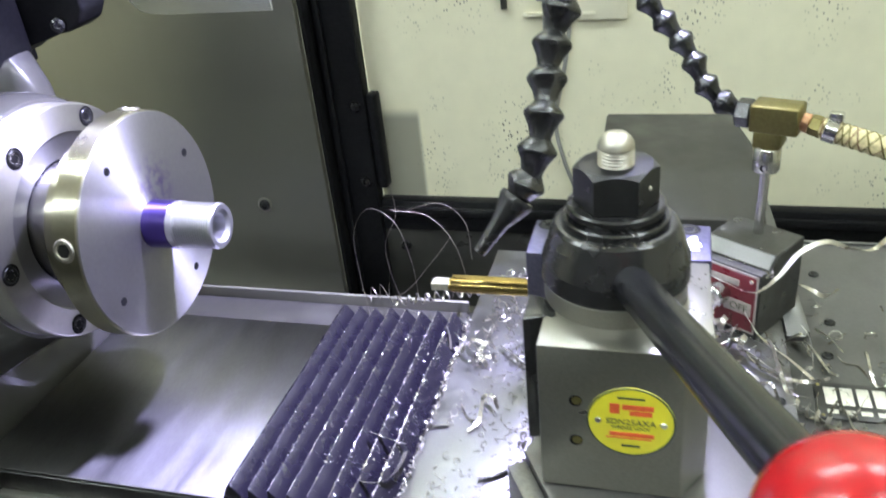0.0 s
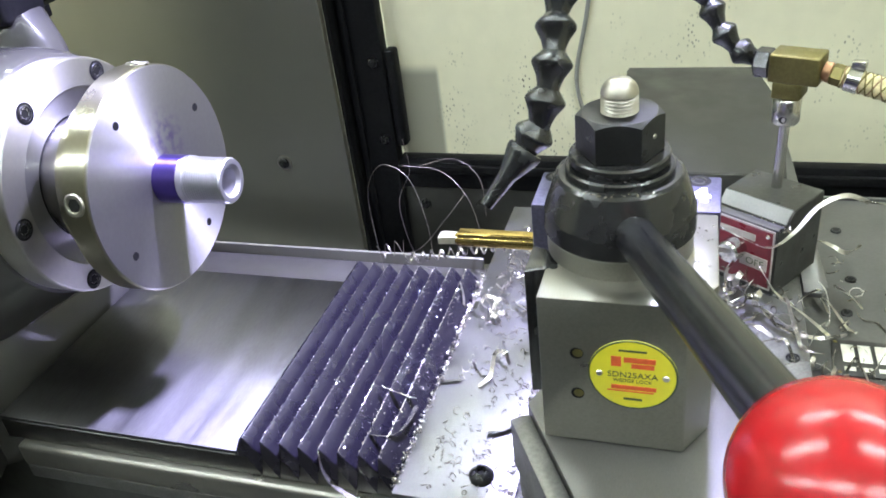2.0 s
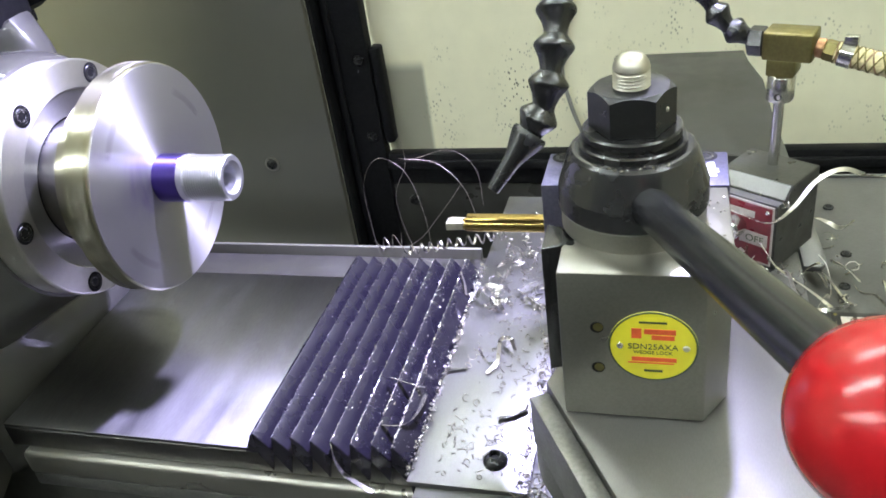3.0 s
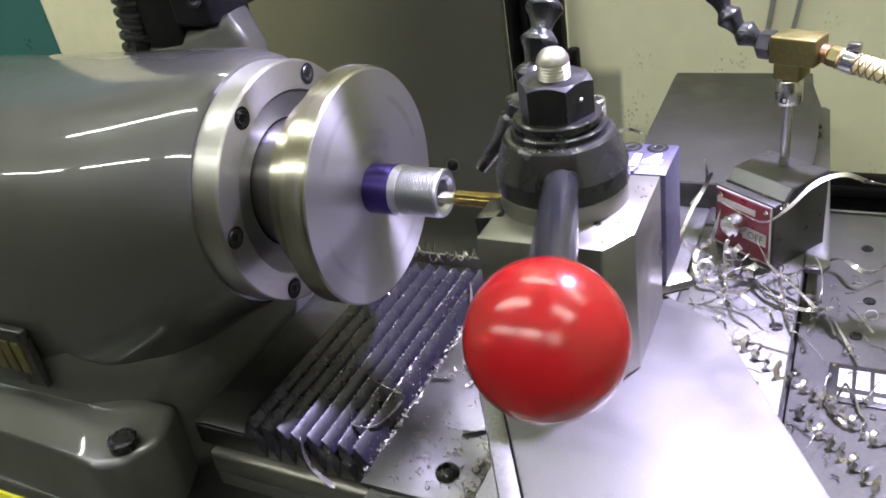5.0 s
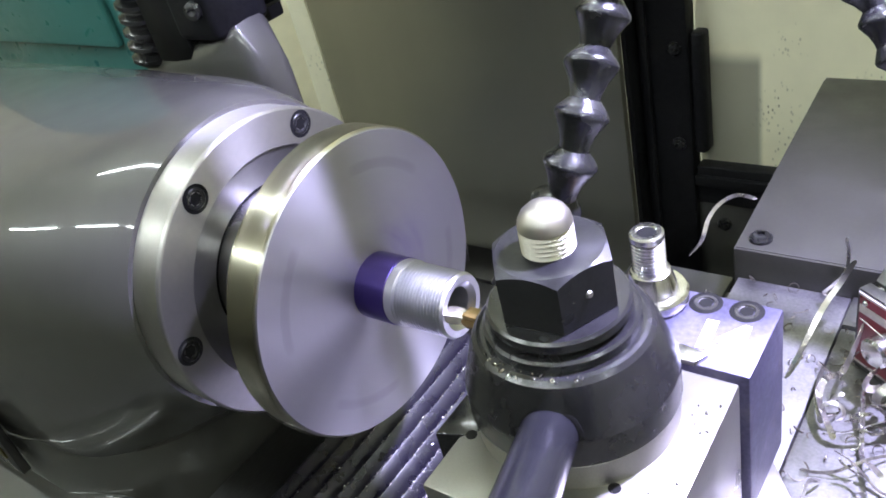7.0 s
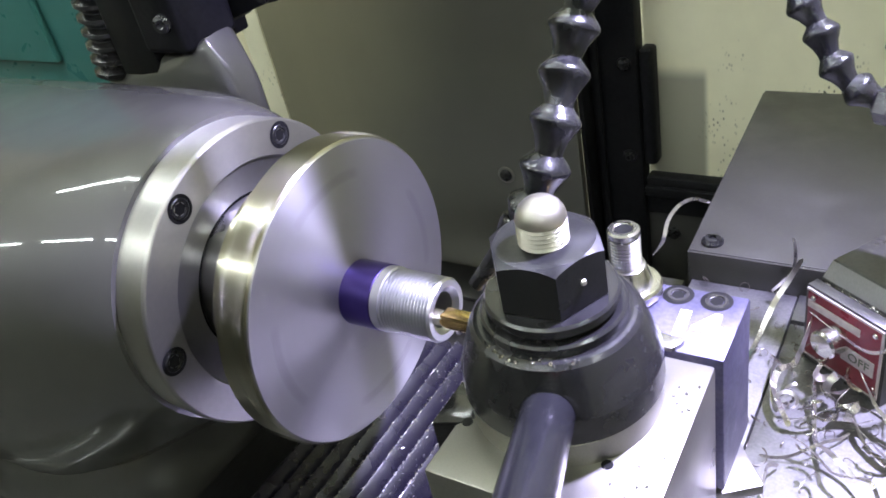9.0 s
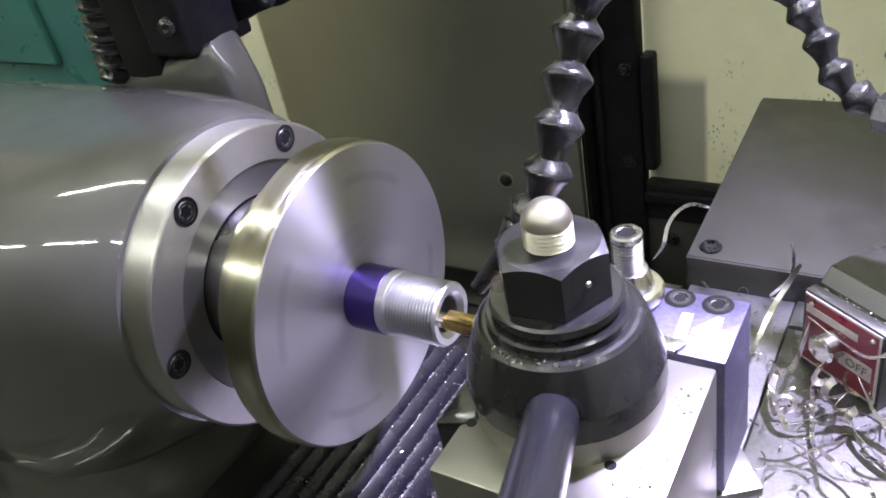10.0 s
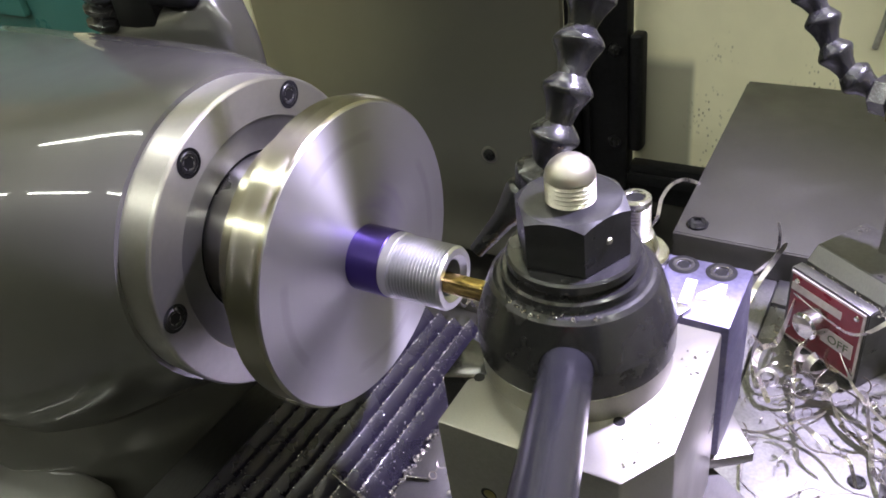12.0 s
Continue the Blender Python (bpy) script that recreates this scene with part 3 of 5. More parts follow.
for fz in (-0.1155, -0.2275):
    wb = part("bolt_washer", revolve([(0, 0.0), (0, 0.0085), (0.001, 0.0082), (0.001, 0)], 20, along((-0.0105, 0.5499, fz), (-0.0105, 0.4, fz))), OXIDE, frame_ob)
    part("bolt", revolve([(0.001, 0.006), (0.004, 0.0055), (0.005, 0.003), (0.004, 0)], 18, along((-0.0105, 0.5499, fz), (-0.0105, 0.4, fz))), SCREW, wb)
part("sheet_screw", revolve([(0, 0.0), (0, 0.0085), (0.003, 0.0075), (0.005, 0.004), (0.005, 0)], 20, along((0.034, 0.5575, -0.333), (0.034, 0.4, -0.333))), SCREW, frame_ob)

back = thing("cream_back_panel", (0.5, 0.575, -0.25), "cream painted splash guard back panel with oil spatter", "guard panel")
part("sheet", box((0.0045, 0.575, -0.3055), (1.05, 0.581, 0.5), 0), CREAM, back)
part("hanger", box((0.282, 0.568, -0.0135), (0.348, 0.5745, 0.06), 0.002), ROOM, back)
# solids added at a bar-shaped and a box-shaped mark on the panel
part("panel_bar", box((0.222, 0.567, -0.0072), (0.3105, 0.5745, -0.0030), 0.001), ROOM, back, "thin cream bar on the panel")
part("panel_stub", revolve([(0, 0), (0, 0.010), (0.008, 0.009), (0.010, 0.006), (0.010, 0)], 18, upright(0.2498, 0.5635, 0.0145)), SMOKE, back, "small grey stub on the panel")
part("drop_rod", rod((0.1987, 0.570, 0.0035), (0.1953, 0.570, 0.17), 0.0042, 12), PLATE_GREY, back, "thin grey rod")
cable = thing("wall_cable", (0.26, 0.57, -0.1), "thin grey cable hanging down the cream panel", "cable")
part("cable", sweep(spline([(0.277, 0.570, 0.25), (0.2788, 0.571, 0.0083), (0.2735, 0.571, -0.059), (0.2585, 0.571, -0.141), (0.2667, 0.571, -0.194), (0.2817, 0.570, -0.2385)], 8), 0.0028, 8), SMOKE, cable)
short = thing("wall_cable", (0.24, 0.57, -0.05), "short grey cable hanging from a stub on the panel", "cable")
part("cable", sweep(spline([(0.2498, 0.5665, 0.0145), (0.2484, 0.570, -0.028), (0.2445, 0.571, -0.069), (0.2392, 0.571, -0.1013)], 8), 0.0030, 8), SMOKE, short)
solid("guard_end_panel", box((1.05, -0.2, -0.42), (1.056, 0.63, 0.5), 0.001), CREAM, "cream painted splash guard end panel", "guard panel")

# ---- headstock ----
head = thing("headstock", (-0.25, 0.0, -0.2), "glossy grey painted cast headstock of a toolroom lathe", "headstock")
part("casting", loft([ring_section(-0.0207, -0.0865, 0.0865, -0.0865, 0.0865, 2.0), ring_section(-0.027, -0.0900, 0.0900, -0.0900, 0.0895, 2.0),
                      ring_section(-0.05, -0.099, 0.10, -0.102, 0.0895, 2.15), ring_section(-0.085, -0.110, 0.112, -0.122, 0.086, 2.45),
                      ring_section(-0.13, -0.118, 0.122, -0.150, 0.081, 2.8), ring_section(-0.19, -0.122, 0.130, -0.180, 0.077, 3.0),
                      ring_section(-0.30, -0.125, 0.135, -0.205, 0.073, 3.2), ring_section(-0.62, -0.125, 0.135, -0.205, 0.070, 3.2)]), PAINT, head, angle=60)
part("lower_casting", loft([ring_section(-0.085, -0.05, 0.10, -0.23, -0.10, 3.5), ring_section(-0.11, -0.10, 0.12, -0.24, -0.09, 4.0),
                            ring_section(-0.16, -0.121, 0.13, -0.25, -0.06, 4.5), ring_section(-0.62, -0.127, 0.13, -0.25, -0.06, 5.0)]), PAINT, head, angle=60)
foot = part("foot", prism([(-0.60, -0.158), (-0.150, -0.164), (-0.105, -0.170), (-0.086, -0.162), (-0.073, -0.132), (-0.088, -0.100), (-0.60, -0.100)], -0.205, -0.1395, 0.006, 4), PAINT, head, angle=60)
fh, fp = socket_screw(0.0105, 0.008, upright(-0.0935, -0.1465, -0.139))
fs = part("foot_bolt", fh, SCREW, head, "black socket head bolt")
part("socket", fp, PIT, fs)
riser = part("guard_riser", loft([ring_section(-0.104, 0.112, 0.128, -0.02, 0.030, 3, 24), ring_section(-0.109, 0.108, 0.135, -0.02, 0.066, 4, 24), ring_section(-0.121, 0.104, 0.140, -0.02, 0.088, 5, 24),
                                   ring_section(-0.150, 0.104, 0.155, -0.02, 0.079, 5, 24), ring_section(-0.19, 0.104, 0.165, -0.02, 0.071, 5, 24), ring_section(-0.245, 0.108, 0.17, -0.02, 0.058, 4, 24)]), PAINT, head, angle=60)
badge = part("nameplate", box((-0.266, -0.1315, -0.119), (-0.178, -0.1255, -0.067), 0.001), NAME_BLACK, head, "black nameplate with silver border")
for k in range(6):
    part("letter_bar", box((-0.259 + k * 0.0128, -0.1326, -0.106), (-0.2495 + k * 0.0128, -0.1314, -0.078), 0.0005), BRASS, badge)
# plain yellow plate in the yellowish area below the nameplate
part("yellow_plate", box((-0.32, -0.1685, -0.30), (-0.20, -0.1660, -0.215), 0.0004), YELLOW, head, "plain yellow plate")
solid("front_apron", box((-0.6, -0.166, -0.43), (-0.12, -0.13, -0.2005), 0.006), PAINT, "grey painted front cover below the headstock", "cover")

flange = thing("spindle_flange", (-0.011, 0, 0), "turned steel spindle bearing cap bolted to the headstock", "flange")
part("ring", revolve([(-0.0210, 0.05), (-0.0210, 0.0838), (-0.002, 0.0842), (-0.0005, 0.0835), (0, 0.0827), (0, 0.0645), (-0.002, 0.0635)], 128), CAP_FACE, flange, angle=25)
part("inner_cone", revolve([(-0.001, 0.0640), (-0.0016, 0.0633), (-0.0062, 0.0462), (-0.0075, 0.0455)], 96), CAP_CONE, flange, angle=25)
# black disc painted as the shade between cap and spindle nose
part("seal_gap", revolve([(-0.0068, 0.0464), (-0.0078, 0.0456), (-0.0078, 0.0)], 64), PIT, flange, "black ring painted as the shaded gap round the spindle nose")
part("spindle_nose", revolve([(-0.0074, 0.0), (-0.0074, 0.0440), (0.0200, 0.0435), (0.0200, 0.0)], 64), DARK_BORE, flange, "dull turned spindle nose")
for k in range(6):
    a = math.pi / 3 * k + radians(0.6)
    m = pose(-0.0056, 0.075 * math.cos(a), 0.075 * math.sin(a))
    hd, pt = socket_screw(0.0058, 0.0062, m)
    part("counterbore", revolve([(0.0058, 0.0074), (0.0059, 0.0056)], 28, m), PIT, flange)
    sc = part("cap_screw", hd, SCREW, flange, "black socket cap screw")
    part("socket", pt, PIT, sc)

# ---- spinning faceplate and workpiece ----
disc = thing("faceplate", (0, 0, 0), "turned steel faceplate on the lathe spindle", "faceplate")
part("face", revolve([(0.0600, 0.0781), (0.0607, 0.0775), (0.0607, 0.017), (0.058, 0.017), (0.058, 0)], 160), FACE, disc, angle=25)
part("rim", revolve([(0.0410, 0.0), (0.0410, 0.077), (0.0425, 0.079), (0.0590, 0.079), (0.0600, 0.0781)], 160), RIM, disc, angle=25)
part("hub", revolve([(0.021, 0), (0.021, 0.0610), (0.0225, 0.0630), (0.0412, 0.0640)], 96), RIM, disc, angle=25)
for k in range(4):
    a = radians(120 + 90 * k)
    p = pose(0.0608, 0.0617 * math.cos(a), 0.0617 * math.sin(a))
    # flat black disc on the face, coloured as the hole's shaded inside
    part("tapped_hole", revolve([(-0.0003, 0.0030), (0.0001, 0.0029), (0.0001, 0)], 20, p), PIT, disc)
for k in range(4):
    a = radians(75 + 90 * k)
    d = Vector((0, math.cos(a), math.sin(a)))
    m = along(Vector((0.0502, 0, 0)) + d * 0.0775, Vector((0.0502, 0, 0)) + d * 0.2)
    hd, pt = socket_screw(0.0078, 0.0026, m)
    sc = part("radial_screw", hd, WHITE_BOLT, disc, "bright socket screw in the rim")
    part("socket", pt, PIT, sc)

work = thing("workpiece", (0, 0, 0), "threaded aluminium workpiece with a bored end", "workpiece")
part("dyed_collar", revolve([(0.0605, 0.0), (0.0605, 0.0170), (0.0785, 0.0170), (0.0790, 0.0165)], 72), DYE, work, "collar with purple-blue layout dye", angle=25)
thread = [(0.0790, 0.0166), (0.0835, 0.0166), (0.0840, 0.0160)]
x = 0.0845
while x < 0.1105:
    thread += [(x, 0.0160), (x + 0.0004, 0.0160), (x + 0.0010, 0.0138), (x + 0.0012, 0.0138)]
    x += 0.0018
thread += [(0.1115, 0.0160), (0.1130, 0.0150), (0.1130, 0.0118), (0.1105, 0.0090)]
part("threaded_shank", revolve(thread, 72), ALU, work, angle=20)
part("bore", revolve([(0.1105, 0.0090), (0.085, 0.0088), (0.085, 0)], 48), ALU, work, angle=25)

# ---- polished way cover and bellows ----
cover = thing("way_cover", (0.05, 0.0, -0.16), "worn polished steel cover over the lathe bed", "way cover")
part("top_sheet", box((-0.0795, -0.097, -0.160), (0.245, 0.108, -0.157), 0.0008), POLISHED, cover)
part("front_lip", box((-0.0795, -0.0975, -0.178), (0.245, -0.094, -0.1602), 0.0008), POLISHED, cover)
part("back_rise", prism([(-0.0795, 0.1085), (0.245, 0.1085), (0.245, 0.146), (-0.0795, 0.146)], -0.175, -0.160, 0.001), PLATE_GREY, cover)
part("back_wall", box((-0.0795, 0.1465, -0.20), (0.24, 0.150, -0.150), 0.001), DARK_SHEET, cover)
rail = thing("bed_front_rail", (0.4, -0.09, -0.21), "ground steel front rail of the lathe bed", "rail")
part("rail", box((-0.068, -0.105, -0.2005), (0.90, -0.076, -0.1785), 0.004, 3), SATIN, rail)
part("rack_strip", box((-0.068, -0.1035, -0.214), (0.90, -0.078, -0.201), 0.002, 2), GROUND, rail, "dull rack strip below the rail")

FOLDS = 8
left_x, right_x = 0.1350, 0.2470
wedge = bmesh.new()
ends = [[wedge.verts.new((wx, wy, wz)) for wx, wz in ((0.1272, -0.1565), (0.1345, -0.1402), (0.1352, -0.1398), (0.1360, -0.1565))] for wy in (-0.1008, 0.1165)]
for k in range(4):
    wedge.faces.new((ends[0][k], ends[0][(k + 1) % 4], ends[1][(k + 1) % 4], ends[1][k]))
wedge.faces.new(ends[0][::-1])
wedge.faces.new(ends[1])
ride(solid("bellows_end_strip", wedge, BELLOWS, "black cloth end strip of the way bellows", "bellows", at=(0.13, 0, -0.1565)), 0.938, 0)
for i in range(FOLDS):
    f = i / (FOLDS - 1)
    x0 = left_x + (right_x - left_x) * i / FOLDS
    w = (right_x - left_x) / FOLDS
    bm = bmesh.new()
    y0, y1 = -0.1005 - 0.001 * (i % 2), 0.116 - 0.0012 * (i % 3)
    prof = [(x0 - 0.0004, -0.1560), (x0 + w * 0.10, -0.1396), (x0 + w * 0.14, -0.1388), (x0 + w * 0.19, -0.1392), (x0 + w * 0.55, -0.1455), (x0 + w * 0.97, -0.1535)]
    count, rows = len(prof), []
    for k in range(13):
        y = y0 + (y1 - y0) * k / 12
        sag = 0.00035 * noise.noise((y * 24, i * 7.3, 0.5))
        lean = 0.0003 * noise.noise((y * 17, i * 5.1, 3.5))
        rows.append([bm.verts.new((px + lean, y, pz + sag * (n in (1, 2, 3, 4)))) for n, (px, pz) in enumerate(prof)]
                    + [bm.verts.new((px + lean, y, pz - 0.0012 + sag * (n in (1, 2, 3, 4)))) for n, (px, pz) in reversed(list(enumerate(prof)))])
    for p, q in zip(rows, rows[1:]):
        for k in range(2 * count):
            bm.faces.new((p[k], p[(k + 1) % (2 * count)], q[(k + 1) % (2 * count)], q[k]))
    bm.faces.new(rows[0][::-1])
    bm.faces.new(rows[-1])
    # gusset that hangs below the front end of the fold
    g = [bm.verts.new(v) for v in ((x0, y0 - 0.0004, -0.1545), (x0 + w * 0.14, y0 - 0.0004, -0.1390), (x0 + w * 0.96, y0 - 0.0004, -0.1540), (x0 + w * 0.80, y0 - 0.003, -0.1690))]
    h = [bm.verts.new(v.co + Vector((0, 0.0012, 0))) for v in g]
    bm.faces.new(g)
    bm.faces.new(h[::-1])
    for k in range(4):
        bm.faces.new((g[k], h[k], h[(k + 1) % 4], g[(k + 1) % 4]))
    fold = thing("bellows_fold", (x0, 0.31 * ((i * 5) % 8) - 1.0, -0.15), "black bellows fold dusted with fine metal chips", "bellows", "folds of the way bellows")
    part("cloth", bm, BELLOWS, fold, angle=24)
    # chip dust; its crowding along the crest also draws the ridge highlight
    dust = bmesh.new()
    for k in range(260 + 70 * i):
        y = random.uniform(y0 + 0.001, y1 - 0.002)
        q = random.random() ** (9 if k % 3 else 2)
        px, pz = x0 + w * (0.14 + 0.8 * q), -0.1385 - 0.0146 * q
        r = random.uniform(0.00010, 0.00030 + 0.00005 * i)
        c = [dust.verts.new((px + random.uniform(-r, r) * 1.6, y + random.uniform(-r, r) * 2.2, pz + random.uniform(0, r))) for _ in range(4)]
        for tri in ((0, 1, 2), (0, 2, 3), (0, 3, 1), (1, 3, 2)):
            dust.faces.new([c[j] for j in tri])
    tagged(part("chip_dust_and_glint", dust, CHIP, fold, "fine bright chip dust, crowded on the crest as its highlight line", 5), kind="stuff")
    ride(fold, 0.938 + (1 - 0.938) * f, 0)

# ---- carriage ----
deck = ride(thing("carriage_deck", (0.6, 0.0, -0.15), "grey painted carriage cover with recessed screws and chips", "carriage cover"))
part("sheet", box((0.4875, -0.35, -0.146), (0.86, 0.262, -0.141), 0.001), DECK, deck)
part("back_edge", box((0.4875, 0.2625, -0.20), (0.86, 0.266, -0.139), 0.001), STAINLESS, deck)
part("skirt", box((0.4875, -0.353, -0.24), (0.86, -0.3505, -0.141), 0.001), DECK, deck)
for sx, sy in ((0.5303, 0.137), (0.5231, 0.0937), (0.5268, 0.2086), (0.60, 0.136), (0.66, 0.20), (0.66, 0.06)):
    hd, pt = socket_screw(0.0042, 0.0016, upright(sx, sy, -0.1412))
    sc = part("deck_screw", hd, SCREW, deck, "small black countersunk screw")
    part("socket", pt, PIT, sc)
plate = ride(thing("maker_nameplate", (0.56, 0.042, -0.140), "black maker's nameplate with bright raised lettering", "nameplate"))
part("plate", box((0.509, 0.0235, -0.1408), (0.600, 0.061, -0.1396), 0.0006), NAME_BLACK, plate)
for k in range(8):
    part("letter_bar", box((0.5150 + k * 0.0103, 0.0375, -0.1396), (0.5228 + k * 0.0103, 0.0555, -0.1391), 0.0004), NAME_SILVER, plate)
    part("small_bar", box((0.5150 + k * 0.0103, 0.0285, -0.1396), (0.5220 + k * 0.0103, 0.0325, -0.1393), 0.0002), NAME_SILVER, plate)
for rx, ry in ((0.512, 0.0582), (0.512, 0.0262), (0.597, 0.0582), (0.597, 0.0262)):
    part("rivet", revolve([(0, 0.0014), (0.0006, 0.0010), (0.0008, 0)], 12, upright(rx, ry, -0.1396)), BRASS, plate)

strip = ride(thing("saddle_plate", (0.285, 0.02, -0.15), "brushed steel saddle plate littered with fine chips", "saddle plate"))
part("plate", box((0.2480, -0.1180, -0.153), (0.3235, 0.24, -0.149), 0.0007), STAINLESS, strip)
part("wiper", box((0.2485, -0.114, -0.168), (0.256, 0.20, -0.1532), 0.001), BLACK, strip)
bh = revolve([(0, 0.0078), (0.002, 0.0078), (0.005, 0.0055), (0.006, 0.0035), (0.0045, 0.003)], 28, upright(0.2998, -0.0952, -0.149))
bb = part("button_bolt", bh, SCREW, strip, "dark button head bolt")
part("socket", revolve([(0.0046, 0.0031), (0.003, 0.0028), (0.003, 0)], 6, upright(0.2998, -0.0952, -0.149)), PIT, bb)
saddle = ride(thing("saddle", (0.40, 0.0, -0.2), "grey cast carriage saddle under the cross slide", "saddle"))
part("casting", box((0.252, -0.16, -0.21), (0.4868, 0.20, -0.1535), 0.004), CAST, saddle)
part("slideway", box((0.345, -0.30, -0.153), (0.475, 0.36, -0.120), 0.003), GROUND, saddle)

sheet = ride(thing("rear_slide_cover", (0.42, 0.25, -0.055), "flat grey painted sheet cover behind the cross slide", "cover"))
part("top", prism([(0.3465, 0.180), (0.4815, 0.180), (0.4825, 0.25), (0.480, 0.335), (0.470, 0.385), (0.467, 0.417), (0.3385, 0.417)], -0.078, -0.076, 0.0006), PLATE_GREY, sheet)
part("front_lip", box((0.3465, 0.1785, -0.1010), (0.4815, 0.1802, -0.0765), 0.0005), PLATE_GREY, sheet)
part("side_lip", prism([(0.3450, 0.1805), (0.3464, 0.1805), (0.3384, 0.4165), (0.3370, 0.4165)], -0.1010, -0.0782, 0.0004), PLATE_GREY, sheet)
part("rear_leg", box((0.35, 0.400, -0.16), (0.46, 0.415, -0.0785), 0.001), PLATE_GREY, sheet)
cs = part("cover_screw", revolve([(0, 0.0068), (0.0015, 0.0068), (0.004, 0.0045), (0.0042, 0.0025)], 24, upright(0.358, 0.1915, -0.076)), SCREW, sheet, "dark button head screw")
part("socket", revolve([(0.0042, 0.0025), (0.0026, 0.0022), (0.0026, 0)], 6, upright(0.358, 0.1915, -0.076)), PIT, cs)

# ---- cross slide, moving in both directions ----
slide = ride(thing("cross_slide", (0.42, 0.05, -0.1), "ground light grey cross slide top with tapped holes", "cross slide"), 1, 1)
part("left_plate", box((0.3480, -0.20, -0.119), (0.4125, 0.185, -0.098), 0.001), GROUND, slide)
part("right_plate", box((0.4133, -0.20, -0.119), (0.4865, 0.10, -0.098), 0.001), GROUND, slide)
part("rear_plate", prism([(0.4133, 0.1005), (0.4133, 0.333), (0.481, 0.333), (0.4862, 0.327), (0.5028, 0.060), (0.4985, 0.053), (0.4867, 0.053), (0.4867, 0.1005)], -0.101, -0.0965, 0.0008), STAINLESS, slide)
for sx, sy in ((0.4768, -0.0154), (0.4768, -0.09), (0.372, 0.10), (0.4780, 0.2872), (0.4790, 0.2690)):
    hd, pt = socket_screw(0.0042, 0.0015, upright(sx, sy, -0.0983 if sy < 0.2 else -0.0965))
    sc = part("slide_screw", hd, SCREW, slide, "small black screw")
    part("socket", pt, PIT, sc)
for k in range(26):
    h = 0.010 if k % 5 == 0 else 0.006
    part("scale_mark", box((0.3500 + k * 0.0022, 0.1375 - h, -0.0981), (0.3504 + k * 0.0022, 0.1375, -0.0978), 0), LABEL_DARK, slide)

comp = ride(thing("compound_slide", (0.39, -0.13, -0.05), "milled bright compound slide set at an angle under the tool post", "compound slide"), 1, 1)
U, N, C0 = Vector((0.50, -0.866, 0)), Vector((0.866, 0.50, 0)), Vector((0.387, -0.129, 0))


def slanted(u0, u1, n0, n1, z0, z1, bevel=0.0012):
    bm = box((u0, n0, z0), (u1, n1, z1), bevel)
    m = Matrix(((U.x, N.x, 0, C0.x), (U.y, N.y, 0, C0.y), (0, 0, 1, 0), (0, 0, 0, 1)))
    bmesh.ops.transform(bm, matrix=m, verts=bm.verts)
    return bm


def slanted_prism(poly, z0, z1, bevel):
    bm = prism(poly, z0, z1, bevel)
    m = Matrix(((U.x, N.x, 0, C0.x), (U.y, N.y, 0, C0.y), (0, 0, 1, 0), (0, 0, 0, 1)))
    bmesh.ops.transform(bm, matrix=m, verts=bm.verts)
    return bm


part("top", slanted_prism([(0.30, -0.046), (0.30, 0.070), (0.020, 0.070), (-0.028, 0.045), (-0.040, 0.0), (0.0, -0.046)], -0.050, -0.0285, 0.0012), MILLED, comp)
part("side_gib", slanted(0.004, 0.30, -0.056, -0.0465, -0.060, -0.0310, 0.001), GROUND, comp, "dull gib strip")
part("lower", slanted(-0.010, 0.29, -0.050, 0.060, -0.075, -0.0502, 0.002), GROUND, comp)
part("swivel_base", revolve([(0, 0), (0, 0.060), (0.020, 0.060), (0.022, 0.058), (0.022, 0)], 48, upright(0.395, -0.125, -0.0975)), GROUND, comp)


def slanted_block(z0, z1, inset=0.0):
    bm = box((inset - 0.006, inset, z0), (0.0184 - inset, 0.0211 - inset, z1), 0.0007)
    bmesh.ops.transform(bm, matrix=pose(0.4246, -0.0957, 0, 0, 0, 36.0), verts=bm.verts)
    return bm


part("clamp_block", slanted_block(-0.0262, -0.0210), SATIN, comp, "small dull steel clamp block")
# solid black slab standing in for the shadow below the block
part("clamp_gap_shade", slanted_block(-0.0284, -0.0263, 0.0015), PIT, comp, "black slab painted as the shade under the clamp block")

# ---- tool post ----
post = ride(thing("tool_post", (0.389, -0.13, -0.028), "satin steel quick-change tool post with black cam and red-knobbed lever", "tool post"), 1, 1)
part("block", prism([(0.3588, -0.1712), (0.4175, -0.1712), (0.4276, -0.1545), (0.4265, -0.1000), (0.3588, -0.1000), (0.3588, -0.1330), (0.3645, -0.1365), (0.3645, -0.1475), (0.3588, -0.1510)],
                    -0.0280, 0.0475, 0.0009), SATIN, post)
part("dovetail_gib", prism([(0.3642, -0.1367), (0.3500, -0.1315), (0.3500, -0.1525), (0.3642, -0.1473)], -0.020, 0.0462, 0.0006), OXIDE, post, "dark dovetail gib")
part("base_ring", revolve([(0.0, 0.0304), (0.0086, 0.0304), (0.0092, 0.0298), (0.0092, 0.02)], 72, upright(0.3866, -0.1268, 0.0475)), SATIN, post)
cam_body = part("cam_body", revolve([(0.0, 0.0), (0.0, 0.0306), (0.0008, 0.0313), (0.0095, 0.0311), (0.0222, 0.0270), (0.0245, 0.0259), (0.0257, 0.0246), (0.0260, 0.0234), (0.0260, 0.0)], 96, upright(0.3866, -0.1268, 0.0567)), OXIDE, post, "black oxide cam body", angle=12)
